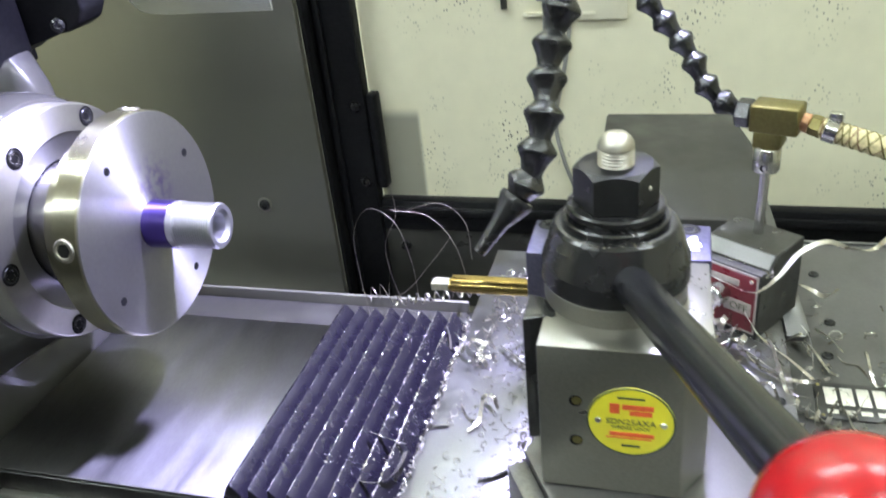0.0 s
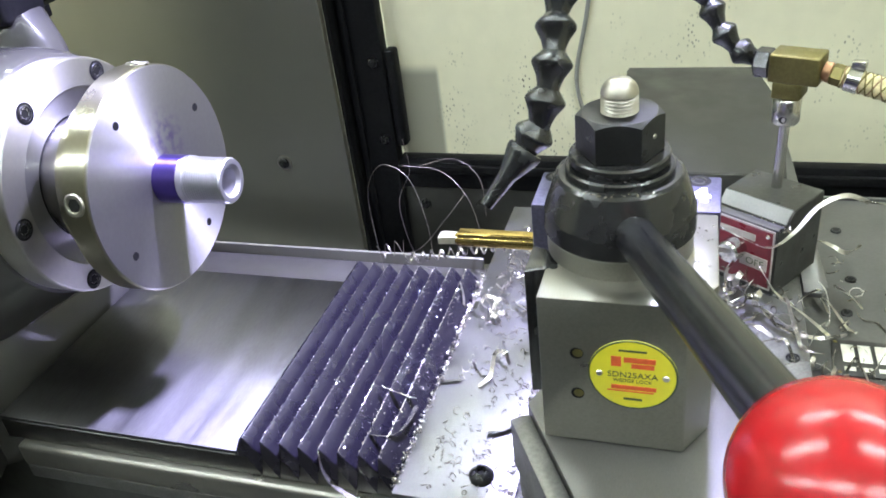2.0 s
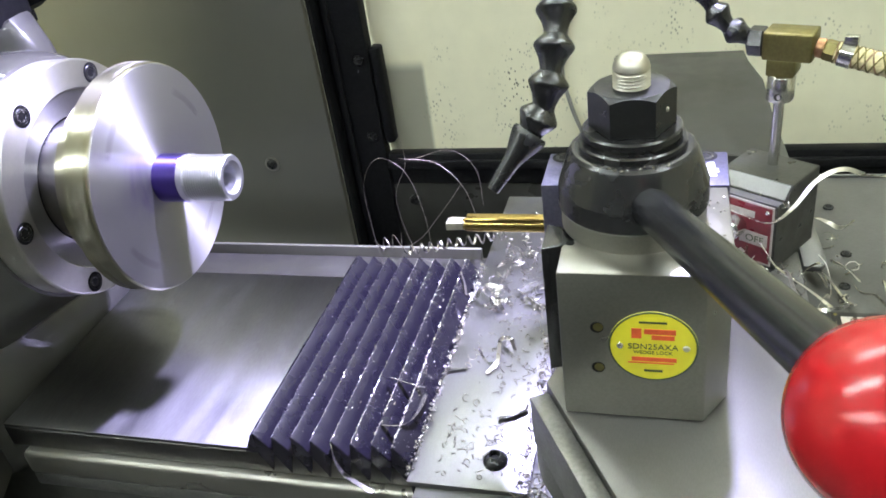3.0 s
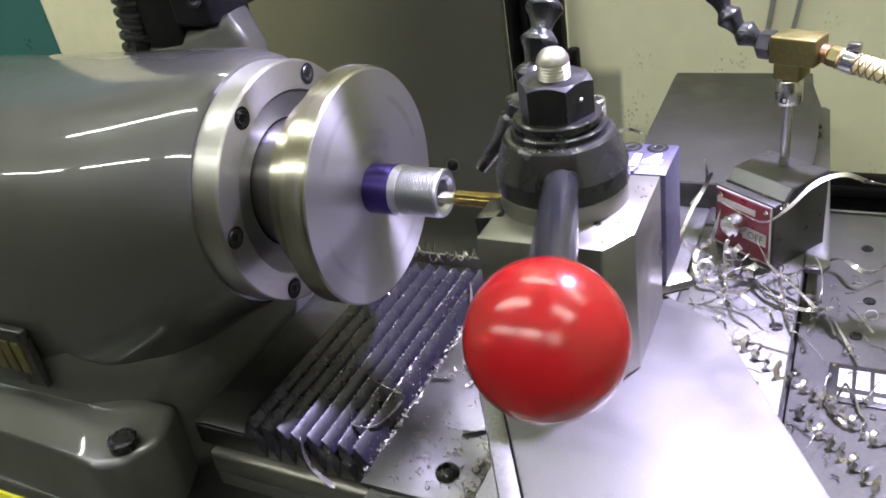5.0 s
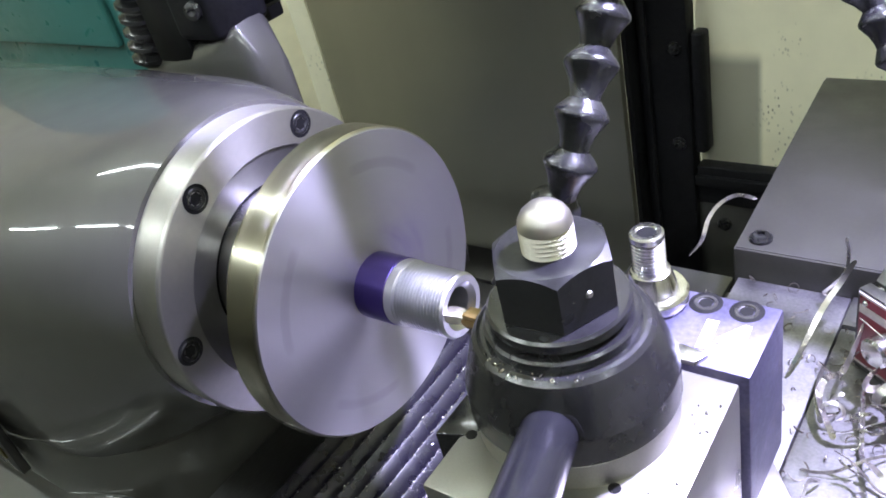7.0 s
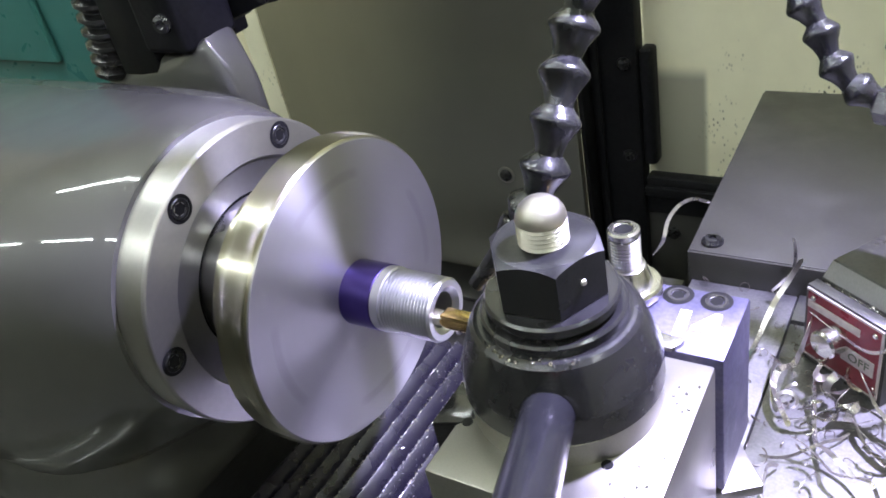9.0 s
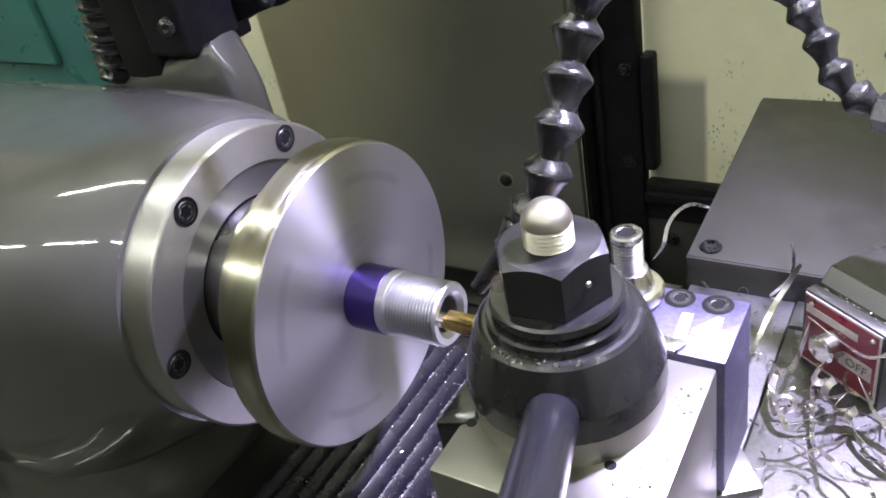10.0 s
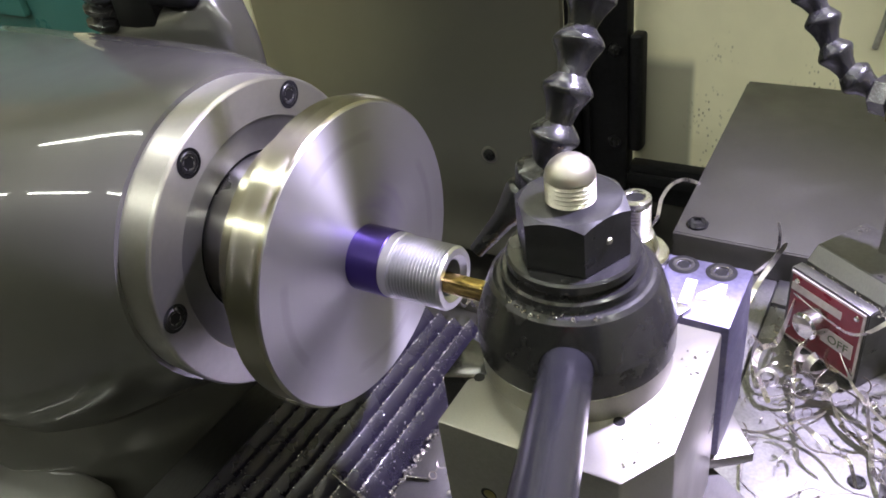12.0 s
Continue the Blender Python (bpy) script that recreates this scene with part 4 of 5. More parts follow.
part("washer", revolve([(0, 0.0), (0, 0.0214), (0.0008, 0.0221), (0.0036, 0.0221), (0.0043, 0.0213), (0.0043, 0.0186), (0.0056, 0.0184), (0.0062, 0.0202), (0.0086, 0.0202), (0.0094, 0.0194), (0.0100, 0.0)], 72, upright(0.3866, -0.1268, 0.0817)), OXIDE, post, "black stepped washer")
part("hex_nut", chamfered_nut(0.0174, 0.0163, upright(0.3866, -0.1268, 0.0915) @ pose(0, 0, 0, 4.5, 0, 0)), NUT, post, "black hexagon nut", angle=20)
part("pin_mark", revolve([(0, 0.0011), (0.0006, 0.0008), (0.0007, 0)], 12, along((0.4004, -0.1330, 0.0998), (0.4134, -0.1390, 0.0998))), WHITE_BOLT, post)
stud = [(0, 0.0074)]
for k in range(5):
    stud += [(0.0005 + k * 0.0014, 0.0074), (0.0012 + k * 0.0014, 0.0066), (0.0014 + k * 0.0014, 0.0066)]
stud += [(0.0076, 0.0074), (0.0095, 0.0070), (0.0113, 0.0060), (0.0128, 0.0044), (0.0136, 0.0023), (0.0138, 0)]
part("stud", revolve(stud, 40, upright(0.3866, -0.1268, 0.1075)), WHITE_BOLT, post, "bright domed stud")
H0, H1 = Vector((0.3925, -0.1460, 0.0655)), Vector((0.4462, -0.3095, 0.1108))
part("lever", rod(H0, H1, 0.0079, 28), LEVER, post, "black steel lever")
part("lever_socket", revolve([(0, 0.0), (0.0, 0.0092), (0.0012, 0.0092), (0.0016, 0.0081)], 32, along(H0 + (H1 - H0).normalized() * 0.0085, H1)), OXIDE, post)
part("knob", revolve([(0.0205 * -math.cos(math.pi * k / 28), max(0.0, 0.0205 * math.sin(math.pi * k / 28)) if 0 < k < 28 else 0) for k in range(29)], 48, along(H1, H1 + (H1 - H0))), RED, post, "glossy red ball knob")
for hx, hy in ((0.3621, -0.1492), (0.4093, -0.1495)):
    part("top_hole", revolve([(-0.0002, 0.0019), (0.0001, 0.0018), (0.0001, 0)], 16, upright(hx, hy, 0.04755)), PIT, post)
for hz in (0.0208, -0.0006):
    m = along((0.3742, -0.1714, hz), (0.3742, -0.3, hz))
    part("face_hole", revolve([(-0.0002, 0.0028), (0.0001, 0.0027), (0.0001, 0)], 18, m), PIT, post)
    part("face_plug", revolve([(0.0002, 0.0021), (0.0004, 0.001), (0.0004, 0)], 16, m @ pose(0, 0.0005, 0.0004)), BRASS, post)
lab = part("label_disc", revolve([(0, 0.0), (0, 0.0179), (0.0004, 0.0177), (0.0005, 0.0172), (0.0005, 0)], 56, along((0.3966, -0.1712, 0.0122), (0.3966, -0.3, 0.0122))), YELLOW, post, "round yellow maker's label")
LM = pose(0.3966, -0.17185, 0.0122, 90, 0, 0)
part("border", revolve([(0.0004, 0.0179), (0.0007, 0.0176), (0.0006, 0.0171), (0.0004, 0.0171)], 56, along((0.3966, -0.1712, 0.0122), (0.3966, -0.3, 0.0122))), LABEL_DARK, lab)
part("writing", letters("SDN25AXA", 0.0040, LM @ pose(0, 0.0001, 0)), LABEL_DARK, lab)
part("writing", letters("WEDGE LOCK", 0.0024, LM @ pose(0, -0.0029, 0)), LABEL_DARK, lab)
for x0, x1, z0, z1, mat in ((-0.0085, -0.0045, 0.0045, 0.0095, LABEL_RED), (-0.0035, 0.0090, 0.0068, 0.0093, LABEL_RED), (-0.0005, 0.0085, 0.0040, 0.0062, LABEL_RED),
                            (-0.0085, 0.0095, -0.0074, -0.0054, LABEL_RED), (-0.0100, 0.0085, -0.0086, -0.0081, LABEL_RED), (-0.0035, 0.0040, -0.0130, -0.0120, LABEL_DARK),
                            (-0.0055, 0.0055, 0.0122, 0.0131, LABEL_DARK)):
    part("print_bar", box((0.3966 + x0, -0.17205, 0.0122 + z0), (0.3966 + x1, -0.17165, 0.0122 + z1), 0), mat, lab)
for sx in (-0.0132, 0.0132):
    part("drive_pin", revolve([(0, 0.0016), (0.0007, 0.0012), (0.0009, 0)], 14, along((0.3966 + sx, -0.1716, 0.0122), (0.3966 + sx, -0.3, 0.0122))), BRIGHT, lab)

holder = ride(thing("tool_holder", (0.385, -0.082, -0.018), "blue-black boring bar holder marked with white paint", "tool holder"), 1, 1)
part("body", prism([(0.3415, -0.0951), (0.4278, -0.0951), (0.4278, -0.0606), (0.3415, -0.0606)], -0.0180, 0.0457, 0.0010), HOLDER, holder)
for sx in (0.3490, 0.3627, 0.4038, 0.4175):
    hd, pt = socket_screw(0.0042, 0.0016, upright(sx, -0.0658, 0.0446))
    part("screw_well", revolve([(0.0002, 0.0056), (0.0003, 0.0040)], 24, upright(sx, -0.0658, 0.0456)), PIT, holder)
    sc = part("set_screw", hd, MAGNET, holder, "dull socket set screw")
    part("socket", pt, PIT, sc)
part("writing", letters("14", 0.0172, pose(0.4140, -0.0811, 0.0459, 0, 0, 4), 0.00012, 0.0011), WHITE_MARK, holder, "white painted number")
part("thumb_nut", revolve([(0, 0), (0, 0.0120), (0.0010, 0.0126), (0.0040, 0.0126), (0.0050, 0.0118), (0.0050, 0.0092), (0.0100, 0.0078), (0.0125, 0.0070), (0.0130, 0.0060), (0.0130, 0)], 40, upright(0.3862, -0.0692, 0.0459)), BRIGHT, holder, "knurled height adjusting nut")
rib = [(0.0125, 0.0056)]
for k in range(9):
    rib += [(0.0131 + k * 0.0014, 0.0058), (0.0135 + k * 0.0014, 0.0058), (0.0140 + k * 0.0014, 0.0048)]
hd, pt = socket_screw(0.0058, 0.0026, upright(0.3862, -0.0692, 0.0716))
screw = part("height_screw", merge(revolve(rib + [(0.0262, 0.0056)], 32, upright(0.3862, -0.0692, 0.0457)), hd), BRIGHT, holder, "threaded height screw", angle=20)
part("socket", pt, PIT, screw)
part("clamp_tongue", prism([(0.4020, -0.0964), (0.4110, -0.0964), (0.4140, -0.0911), (0.4040, -0.0891)], 0.0458, 0.0478, 0.0004), BRIGHT, holder)

bar = ride(thing("boring_bar", (0.31, -0.0655, 0.0027), "gold-coated boring bar with a bright carbide tip", "boring bar"), 1, 1)
part("shank", revolve([(0.0095, 0), (0.0095, 0.0032), (0.0120, 0.0042), (0.0895, 0.0042), (0.0895, 0)], 28, pose(0.2808, -0.0610, 0.0025)), GOLD, bar)
part("flat", box((0.2920, -0.0645, 0.0050), (0.3412, -0.0575, 0.0074), 0.0004), GOLD, bar)
part("cutting_tip", prism([(0.2808, -0.0650), (0.2918, -0.0638), (0.2918, -0.0578), (0.2835, -0.0572), (0.2808, -0.0585)], 0.0005, 0.0050, 0.0003), CARBIDE, bar, "pale carbide tip")

# ---- magnetic base with coolant tee ----
mag = ride(thing("magnetic_base", (0.455, 0.075, -0.098), "dark grey magnetic base with red front plate and switch knob", "magnetic base"), 1, 1)
MB = pose(0.4248, 0.0741, -0.0978, 0, 0, -34) @ Matrix.Diagonal((1, 1, 0.965, 1))


def local(bm, m=MB):
    bmesh.ops.transform(bm, matrix=m, verts=bm.verts)
    return bm


bm = bmesh.new()
prof = [(0.0, 0.0), (0.0, 0.0520), (0.0075, 0.0520), (0.0080, 0.0480), (0.0100, 0.0480), (0.0105, 0.0515), (0.0175, 0.0600), (0.0530, 0.0600), (0.0530, 0.0)]
a = [bm.verts.new((0.0, y, z)) for y, z in prof]
b = [bm.verts.new((0.0505, y, z)) for y, z in prof]
bm.faces.new(a)
bm.faces.new(b[::-1])
for k in range(len(prof)):
    j = (k + 1) % len(prof)
    bm.faces.new((a[k], b[k], b[j], a[j]))
bmesh.ops.bevel(bm, geom=bm.edges[:], offset=0.0006, segments=2, affect="EDGES")
part("body", local(bm), MAGNET, mag)
bm = bmesh.new()
prof = [(0.0107, 0.0519), (0.0171, 0.0597), (0.0168, 0.0600), (0.0103, 0.0522)]
a = [bm.verts.new((0.001, y, z)) for y, z in prof]
b = [bm.verts.new((0.0495, y, z)) for y, z in prof]
bm.faces.new(a)
bm.faces.new(b[::-1])
for k in range(4):
    bm.faces.new((a[k], b[k], b[(k + 1) % 4], a[(k + 1) % 4]))
part("edge_strip", local(bm), STAINLESS, mag, "bright ground chamfer")
part("front_ledge", local(box((0.0005, 0.0006, 0.0519), (0.0500, 0.0072, 0.0523), 0.0001)), STAINLESS, mag)
fr = part("front_plate", local(box((0.0025, -0.0009, 0.006), (0.0480, 0.0001, 0.0500), 0.0004)), STICKER_RED, mag, "red front plate")
part("border", local(merge(box((0.0015, -0.0008, 0.0498), (0.0490, 0.0001, 0.0512), 0), box((0.0015, -0.0008, 0.0046), (0.0490, 0.0001, 0.0060), 0), box((0.0478, -0.0008, 0.0062), (0.0492, 0.0001, 0.0496), 0))), STICKER_GREY, fr)
part("print_band", local(box((0.003, -0.0013, 0.0395), (0.036, -0.0009, 0.0445), 0.0001)), STICKER_GREY, fr)
part("print_band", local(box((0.026, -0.0013, 0.0185), (0.046, -0.0009, 0.0285), 0.0001)), STICKER_GREY, fr)
part("writing", local(letters("OFF", 0.0075, pose(0.037, -0.0014, 0.0232, 90, 0, 0))), LABEL_DARK, fr)
for rx, rz in ((0.006, 0.0462), (0.0445, 0.0462)):
    part("rivet", local(revolve([(0, 0.0017), (0.0008, 0.0012), (0.001, 0)], 12, pose(rx, -0.0009, rz, 0, 0, -90))), BRIGHT, fr)
part("switch_knob", local(revolve([(0, 0), (0, 0.0082), (0.0095, 0.0080), (0.0108, 0.0068), (0.0108, 0)], 32, pose(0.0225, -0.0009, 0.0300, 0, 0, -90))), BRIGHT, mag, "plated round switch knob")
part("rod", rod((0.4668, 0.0930, -0.0402), (0.4672, 0.0920, 0.0120), 0.0034, 18), BRIGHT, mag)
cl = part("rod_collar", revolve([(0, 0), (0, 0.0080), (0.001, 0.0086), (0.0160, 0.0086), (0.0168, 0.0080), (0.0168, 0)], 32, upright(0.4672, 0.0915, 0.0075)), BRIGHT, mag, "plated clamp collar")
part("clamp_hole", revolve([(0.0002, 0.0024), (-0.0002, 0)], 14, along((0.4650, 0.0833, 0.0120), (0.4615, 0.063, 0.0120))), PIT, cl)

TEE = Matrix.Translation((0.4710, 0.0925, 0)) @ pose(0, 0, 0, 0, 0, -20) @ Matrix.Translation((-0.4710, -0.0858, 0))
tee = ride(thing("coolant_tee", (0.470, 0.0925, 0.044), "square brass tee fitting on a rod", "fitting"), 1, 1)
part("block", local(box((0.4560, 0.0760, 0.0352), (0.4860, 0.0955, 0.0532), 0.0014, 3), TEE), BRASS, tee)
part("branch", local(box((0.4590, 0.0770, 0.0245), (0.4765, 0.0945, 0.0352), 0.0012), TEE), BRASS, tee)
part("hex_adapter", local(hexagon(0.0096, -0.0105, 0.0, pose(0.456, 0.0858, 0.0442)), TEE), OXIDE, tee, "black hexagon adapter", angle=20)
part("copper_ferrule", local(revolve([(0, 0.0), (0, 0.0058), (0.0045, 0.0062), (0.0050, 0.0052), (0.0050, 0)], 28, pose(0.486, 0.0858, 0.0430, 0, 12, 0)), TEE), COPPER, tee)
part("barb_nut", local(hexagon(0.0066, 0.0048, 0.0125, pose(0.486, 0.0858, 0.0430, 0, 12, 0)), TEE), BRASS, tee, angle=20)

hose = ride(thing("braided_hose", (0.55, 0.086, 0.03), "braided clear coolant hose with a steel ear clamp", "hose"), 1, 1)
hp = spline([(0.4959, 0.0834, 0.0406), (0.5095, 0.0786, 0.0375), (0.538, 0.071, 0.030), (0.60, 0.075, 0.005), (0.68, 0.12, -0.06), (0.74, 0.16, -0.125), (0.78, 0.22, -0.134)], 10)
part("tube", sweep(hp, 0.0066, 18), BRAID, hose)
for hand in (1, -1):
    for s in range(3):
        pts = []
        for i in range(90):
            q = i / 89 * (len(hp) - 12)
            k = int(q)
            p = hp[k].lerp(hp[k + 1], q - k)
            d = (hp[k + 1] - hp[k]).normalized()
            u = Vector((0, 1, 0))
            v = d.cross(u).normalized()
            w = v.cross(d)
            an = hand * i * 0.55 + s * 2.094
            pts.append(p + 0.0067 * (w * math.cos(an) + v * math.sin(an)))
        part("braid_yarn", sweep(pts, 0.00055, 5), BRAID_DARK if s == 1 else BRASS, hose)
part("ear_clamp", revolve([(0, 0.0068), (0, 0.0076), (0.0075, 0.0076), (0.0075, 0.0068)], 32, TEE @ pose(0.5000, 0.0859, 0.0400, 0, 12, 0)), BRIGHT, hose, "plated ear clamp")
part("clamp_ear", local(box((0.5015, 0.0830, 0.0465), (0.5095, 0.0885, 0.0515), 0.0008), TEE), BRIGHT, hose)


def segment_mesh(r):
    return finish("segment", revolve([(-0.001, r * 0.45), (-0.001, r * 0.54), (0.002, r * 0.56), (0.006, r * 0.69), (0.0095, r * 0.90), (0.0108, r * 0.98), (0.0116, r * 1.0), (0.0126, r * 0.98), (0.0136, r * 0.91), (0.0148, r * 0.80), (0.0160, r * 0.68), (0.0172, r * 0.58), (0.0172, r * 0.4)], 36), PLASTIC)


def segmented_hose(points, r, pitch, label, nozzle=None):
    """Ball-jointed coolant hose: one rigid flared segment after another along the path."""
    t = ride(thing("segmented_hose", points[0], label, "coolant hose"), 1, 1)
    me = segment_mesh(r)
    path = spline(points, 30)
    if nozzle:
        part("nozzle", revolve([(0.0, 0.0024), (0.0, 0.0036), (0.020, 0.0052), (0.034, 0.0100), (0.036, 0.0102), (0.0375, 0.0094), (0.0375, 0.003)], 28, along(nozzle, points[0])), PLASTIC, t, "tapered nozzle")
    walked, last = 0.0, path[0]
    for i in range(1, len(path)):
        walked += (path[i] - path[i - 1]).length
        if walked >= pitch:
            ob = new("segment", me)
            ob.parent = t
            m = along(last, path[i]) @ pose(0, 0, 0, 37 * i, 0, 0) @ Matrix.Diagonal((pitch / 0.0165, 1, 1, 1))
            ob.matrix_basis = Matrix.Translation(-Vector(points[0])) @ m
            walked, last = 0.0, path[i]
    return t


segmented_hose([(0.3256, -0.0400, 0.0440), (0.3335, -0.0375, 0.0550), (0.3388, -0.0305, 0.0745), (0.3415, -0.0220, 0.0903), (0.3415, -0.0120, 0.1035), (0.3420, -0.0020, 0.1160), (0.3450, 0.004, 0.1290),
                (0.3490, 0.009, 0.141), (0.360, 0.016, 0.175), (0.380, 0.03, 0.25), (0.405, 0.05, 0.40), (0.42, 0.088, 0.605)], 0.0110, 0.0190,
               "black ball-jointed coolant hose hanging down to a nozzle", (0.3072, -0.0535, 0.0200))
segmented_hose([(0.4480, 0.1005, 0.0455), (0.4395, 0.1000, 0.0478), (0.4300, 0.1010, 0.0588), (0.4232, 0.1040, 0.0668), (0.4188, 0.1080, 0.0765), (0.4110, 0.1100, 0.0884), (0.4010, 0.1115, 0.0992), (0.3915, 0.1130, 0.1105),
                (0.3826, 0.114, 0.122), (0.374, 0.115, 0.1325), (0.364, 0.114, 0.155), (0.360, 0.110, 0.22), (0.375, 0.10, 0.40), (0.385, 0.088, 0.605)], 0.0086, 0.0165,
               "black ball-jointed coolant hose screwed into a brass tee")
manifold = ride(thing("coolant_manifold", (0.6, 0.09, 0.62), "grey coolant pipe above the carriage", "pipe"), 1, 1)
part("pipe", sweep(spline([(0.36, 0.088, 0.618), (0.60, 0.09, 0.62), (0.82, 0.10, 0.60), (0.86, 0.12, 0.40), (0.86, 0.14, -0.05), (0.86, 0.14, -0.139)], 10), 0.011, 14), PLATE_GREY, manifold)

# ---- guard bracket over the headstock ----
brk = thing("guard_bracket", (-0.14, 0.14, 0.09), "black steel guard hinge bracket bolted on the headstock", "bracket")
part("upright", box((-0.172, 0.100, 0.079), (-0.128, 0.150, 0.40), 0.006, 3), BLACK, brk)
arm = prism([(-0.185, -0.070), (-0.150, -0.078), (-0.125, -0.0915), (-0.090, -0.0965), (-0.077, -0.103), (-0.070, -0.115), (-0.070, -0.40), (-0.19, -0.40)][::-1], 0.152, 0.185, 0.003, 3)
part("arm", local(arm, pose(0, 0, 0, 90, 0, 0) @ Matrix.Diagonal((1, -1, -1, 1))), BLACK, brk)
part("housing", box((-0.214, 0.106, 0.060), (-0.1725, 0.200, 0.42), 0.003), PIT, brk)
for p in ((-0.1409, 0.0995, 0.1020), (-0.0975, 0.1515, 0.1030)):
    part("bolt", revolve([(0, 0.0065), (0.004, 0.006), (0.0055, 0.003), (0.0045, 0)], 18, along(p, (p[0] + 0.3, p[1] - 0.6, p[2] + 0.1))), SCREW, brk)
shield = thing("chip_shield", (-0.08, 0.28, 0.12), "clear scratched acrylic chip shield on a black hinge arm", "chip shield")
part("pane", local(prism([(0.0, 0.030), (0.004, 0.014), (0.014, 0.004), (0.030, 0.0), (0.16, 0.0), (0.16, 0.25), (0.0, 0.25)], 0.0, 0.004, 0.0006), pose(-0.133, 0.30, 0.075, 90, 0, 0)), ACRYLIC, shield)
part("hinge_arm", box((-0.125, 0.205, 0.118), (-0.105, 0.296, 0.126), 0.002), BLACK, shield)
boot = thing("corrugated_boot", (-0.232, 0.126, 0.06), "black corrugated rubber cable boot", "cable boot")
bp = [(0, 0)]
for k in range(34):
    bp += [(k * 0.0105, 0.013), (k * 0.0105 + 0.004, 0.0175), (k * 0.0105 + 0.007, 0.0175), (k * 0.0105 + 0.0095, 0.013)]
part("tube", revolve(bp + [(0.36, 0)], 28, upright(-0.236, 0.118, 0.055) @ pose(0, 0, 0, 0, 9, 0)), PLASTIC, boot)

# ---- swarf ----
rng = random.Random(4)


def helix(a, b, r, turns, steps=14):
    a, b = Vector(a), Vector(b)
    d = (b - a).normalized()
    u = d.orthogonal().normalized()
    v = d.cross(u)
    n = int(turns * steps)
    return [a.lerp(b, i / n) + r * (u * math.cos(2 * math.pi * i / steps) + v * math.sin(2 * math.pi * i / steps)) for i in range(n + 1)]


def curl(centre, size):
    """A small loose curl near a place."""
    a0, pitch, r = rng.uniform(0, 6.3), rng.uniform(-0.4, 0.4) * size, size * rng.uniform(0.25, 0.6)
    tilt = Euler((rng.uniform(-1.2, 1.2), rng.uniform(-1.2, 1.2), rng.uniform(0, 6.3))).to_matrix()
    n, turn = rng.randint(7, 14), rng.uniform(2.0, 8.0)
    return [Vector(centre) + tilt @ Vector((r * math.cos(a0 + turn * i / n), r * math.sin(a0 + turn * i / n), pitch * i / n)) for i in range(n + 1)]


def litter(name, label, lo, hi, count, size, width, material, sx, sy, lift=0.4, dens=None):
    bms = bmesh.new()
    tmp = bpy.data.meshes.new("tmp")
    made = 0
    while made < count:
        c = [rng.uniform(p, q) for p, q in zip(lo, hi)]
        if dens and not dens(*c):
            continue
        s = size * rng.uniform(0.4, 1.3)
        c[2] = lo[2] + (hi[2] - lo[2]) * rng.random() ** 2 + s * lift
        one = ribbon(curl(c, s), width * rng.uniform(0.5, 1.3), 0.0001, rng.uniform(-2, 2), rng.uniform(0, 3))
        one.to_mesh(tmp)
        one.free()
        bms.from_mesh(tmp)
        made += 1
    bpy.data.meshes.remove(tmp)
    ob = solid(name, bms, material, label, "swarf", kind="stuff", at=(lo[0], lo[1], lo[2]), angle=80)
    return ride(ob, sx, sy)


litter("chip_litter", "fine curled steel chips scattered on the saddle plate", (0.262, -0.11, -0.149), (0.322, 0.16, -0.1487), 330, 0.0055, 0.0005, CHIP_DARK, 1, 0, 0.15)
litter("chip_litter", "bright curled chips piled behind the boring bar", (0.262, 0.05, -0.149), (0.345, 0.20, -0.140), 240, 0.008, 0.0011, CHIP, 1, 0, 0.3)
litter("chip_litter", "bright chip crumbs along the plate edge", (0.246, -0.112, -0.150), (0.2505, 0.12, -0.146), 420, 0.0022, 0.0009, CHIP, 1, 0, 0.2)
litter("chip_litter", "fine chips packed in the gap beside the compound slide", (0.316, -0.13, -0.149), (0.345, 0.03, -0.142), 420, 0.0045, 0.0008, CHIP_DARK, 1, 0, 0.3)
litter("chip_litter", "tangled bright ribbon chips heaped round the magnetic base", (0.415, -0.01, -0.098), (0.485, 0.06, -0.088), 12, 0.012, 0.0018, CHIP, 1, 1, 0.4)
litter("chip_crumbs", "fine crumbs caught in the groove of the magnetic base", (0.431, 0.050, -0.0512), (0.474, 0.082, -0.0495), 160, 0.0022, 0.0008, CHIP, 1, 1, 0.3,
       lambda x, y, z: abs((x - 0.4298) * 0.5592 + (y - 0.0816) * 0.8290) < 0.0022)
litter("chip_litter", "dull chips on the cross slide top", (0.352, -0.02, -0.098), (0.485, 0.125, -0.096), 120, 0.007, 0.0008, CHIP_DARK, 1, 1, 0.25)
litter("chip_litter", "bright chips by the tool holder", (0.425, -0.06, -0.098), (0.45, 0.06, -0.080), 8, 0.013, 0.0016, CHIP, 1, 1, 0.4)
litter("chip_litter", "bright chips strewn over the grey deck", (0.490, -0.10, -0.141), (0.62, 0.16, -0.140), 90, 0.009, 0.0009, CHIP, 1, 0, 0.25)
litter("chip_crumbs", "fine chip dust on the tool post cam", (0.372, -0.160, 0.0825), (0.41, -0.146, 0.0828), 24, 0.0009, 0.0005, CHIP, 1, 1, 0.2,
       lambda x, y, z: 0.0222 < math.hypot(x - 0.3866, y + 0.1268) < 0.0255)
litter("chip_crumbs", "fine chip dust on the tool post block", (0.40, -0.166, 0.0476), (0.425, -0.11, 0.0477), 22, 0.0009, 0.0006, CHIP, 1, 1, 0.2,
       lambda x, y, z: math.hypot(x - 0.3866, y + 0.1268) > 0.0325)


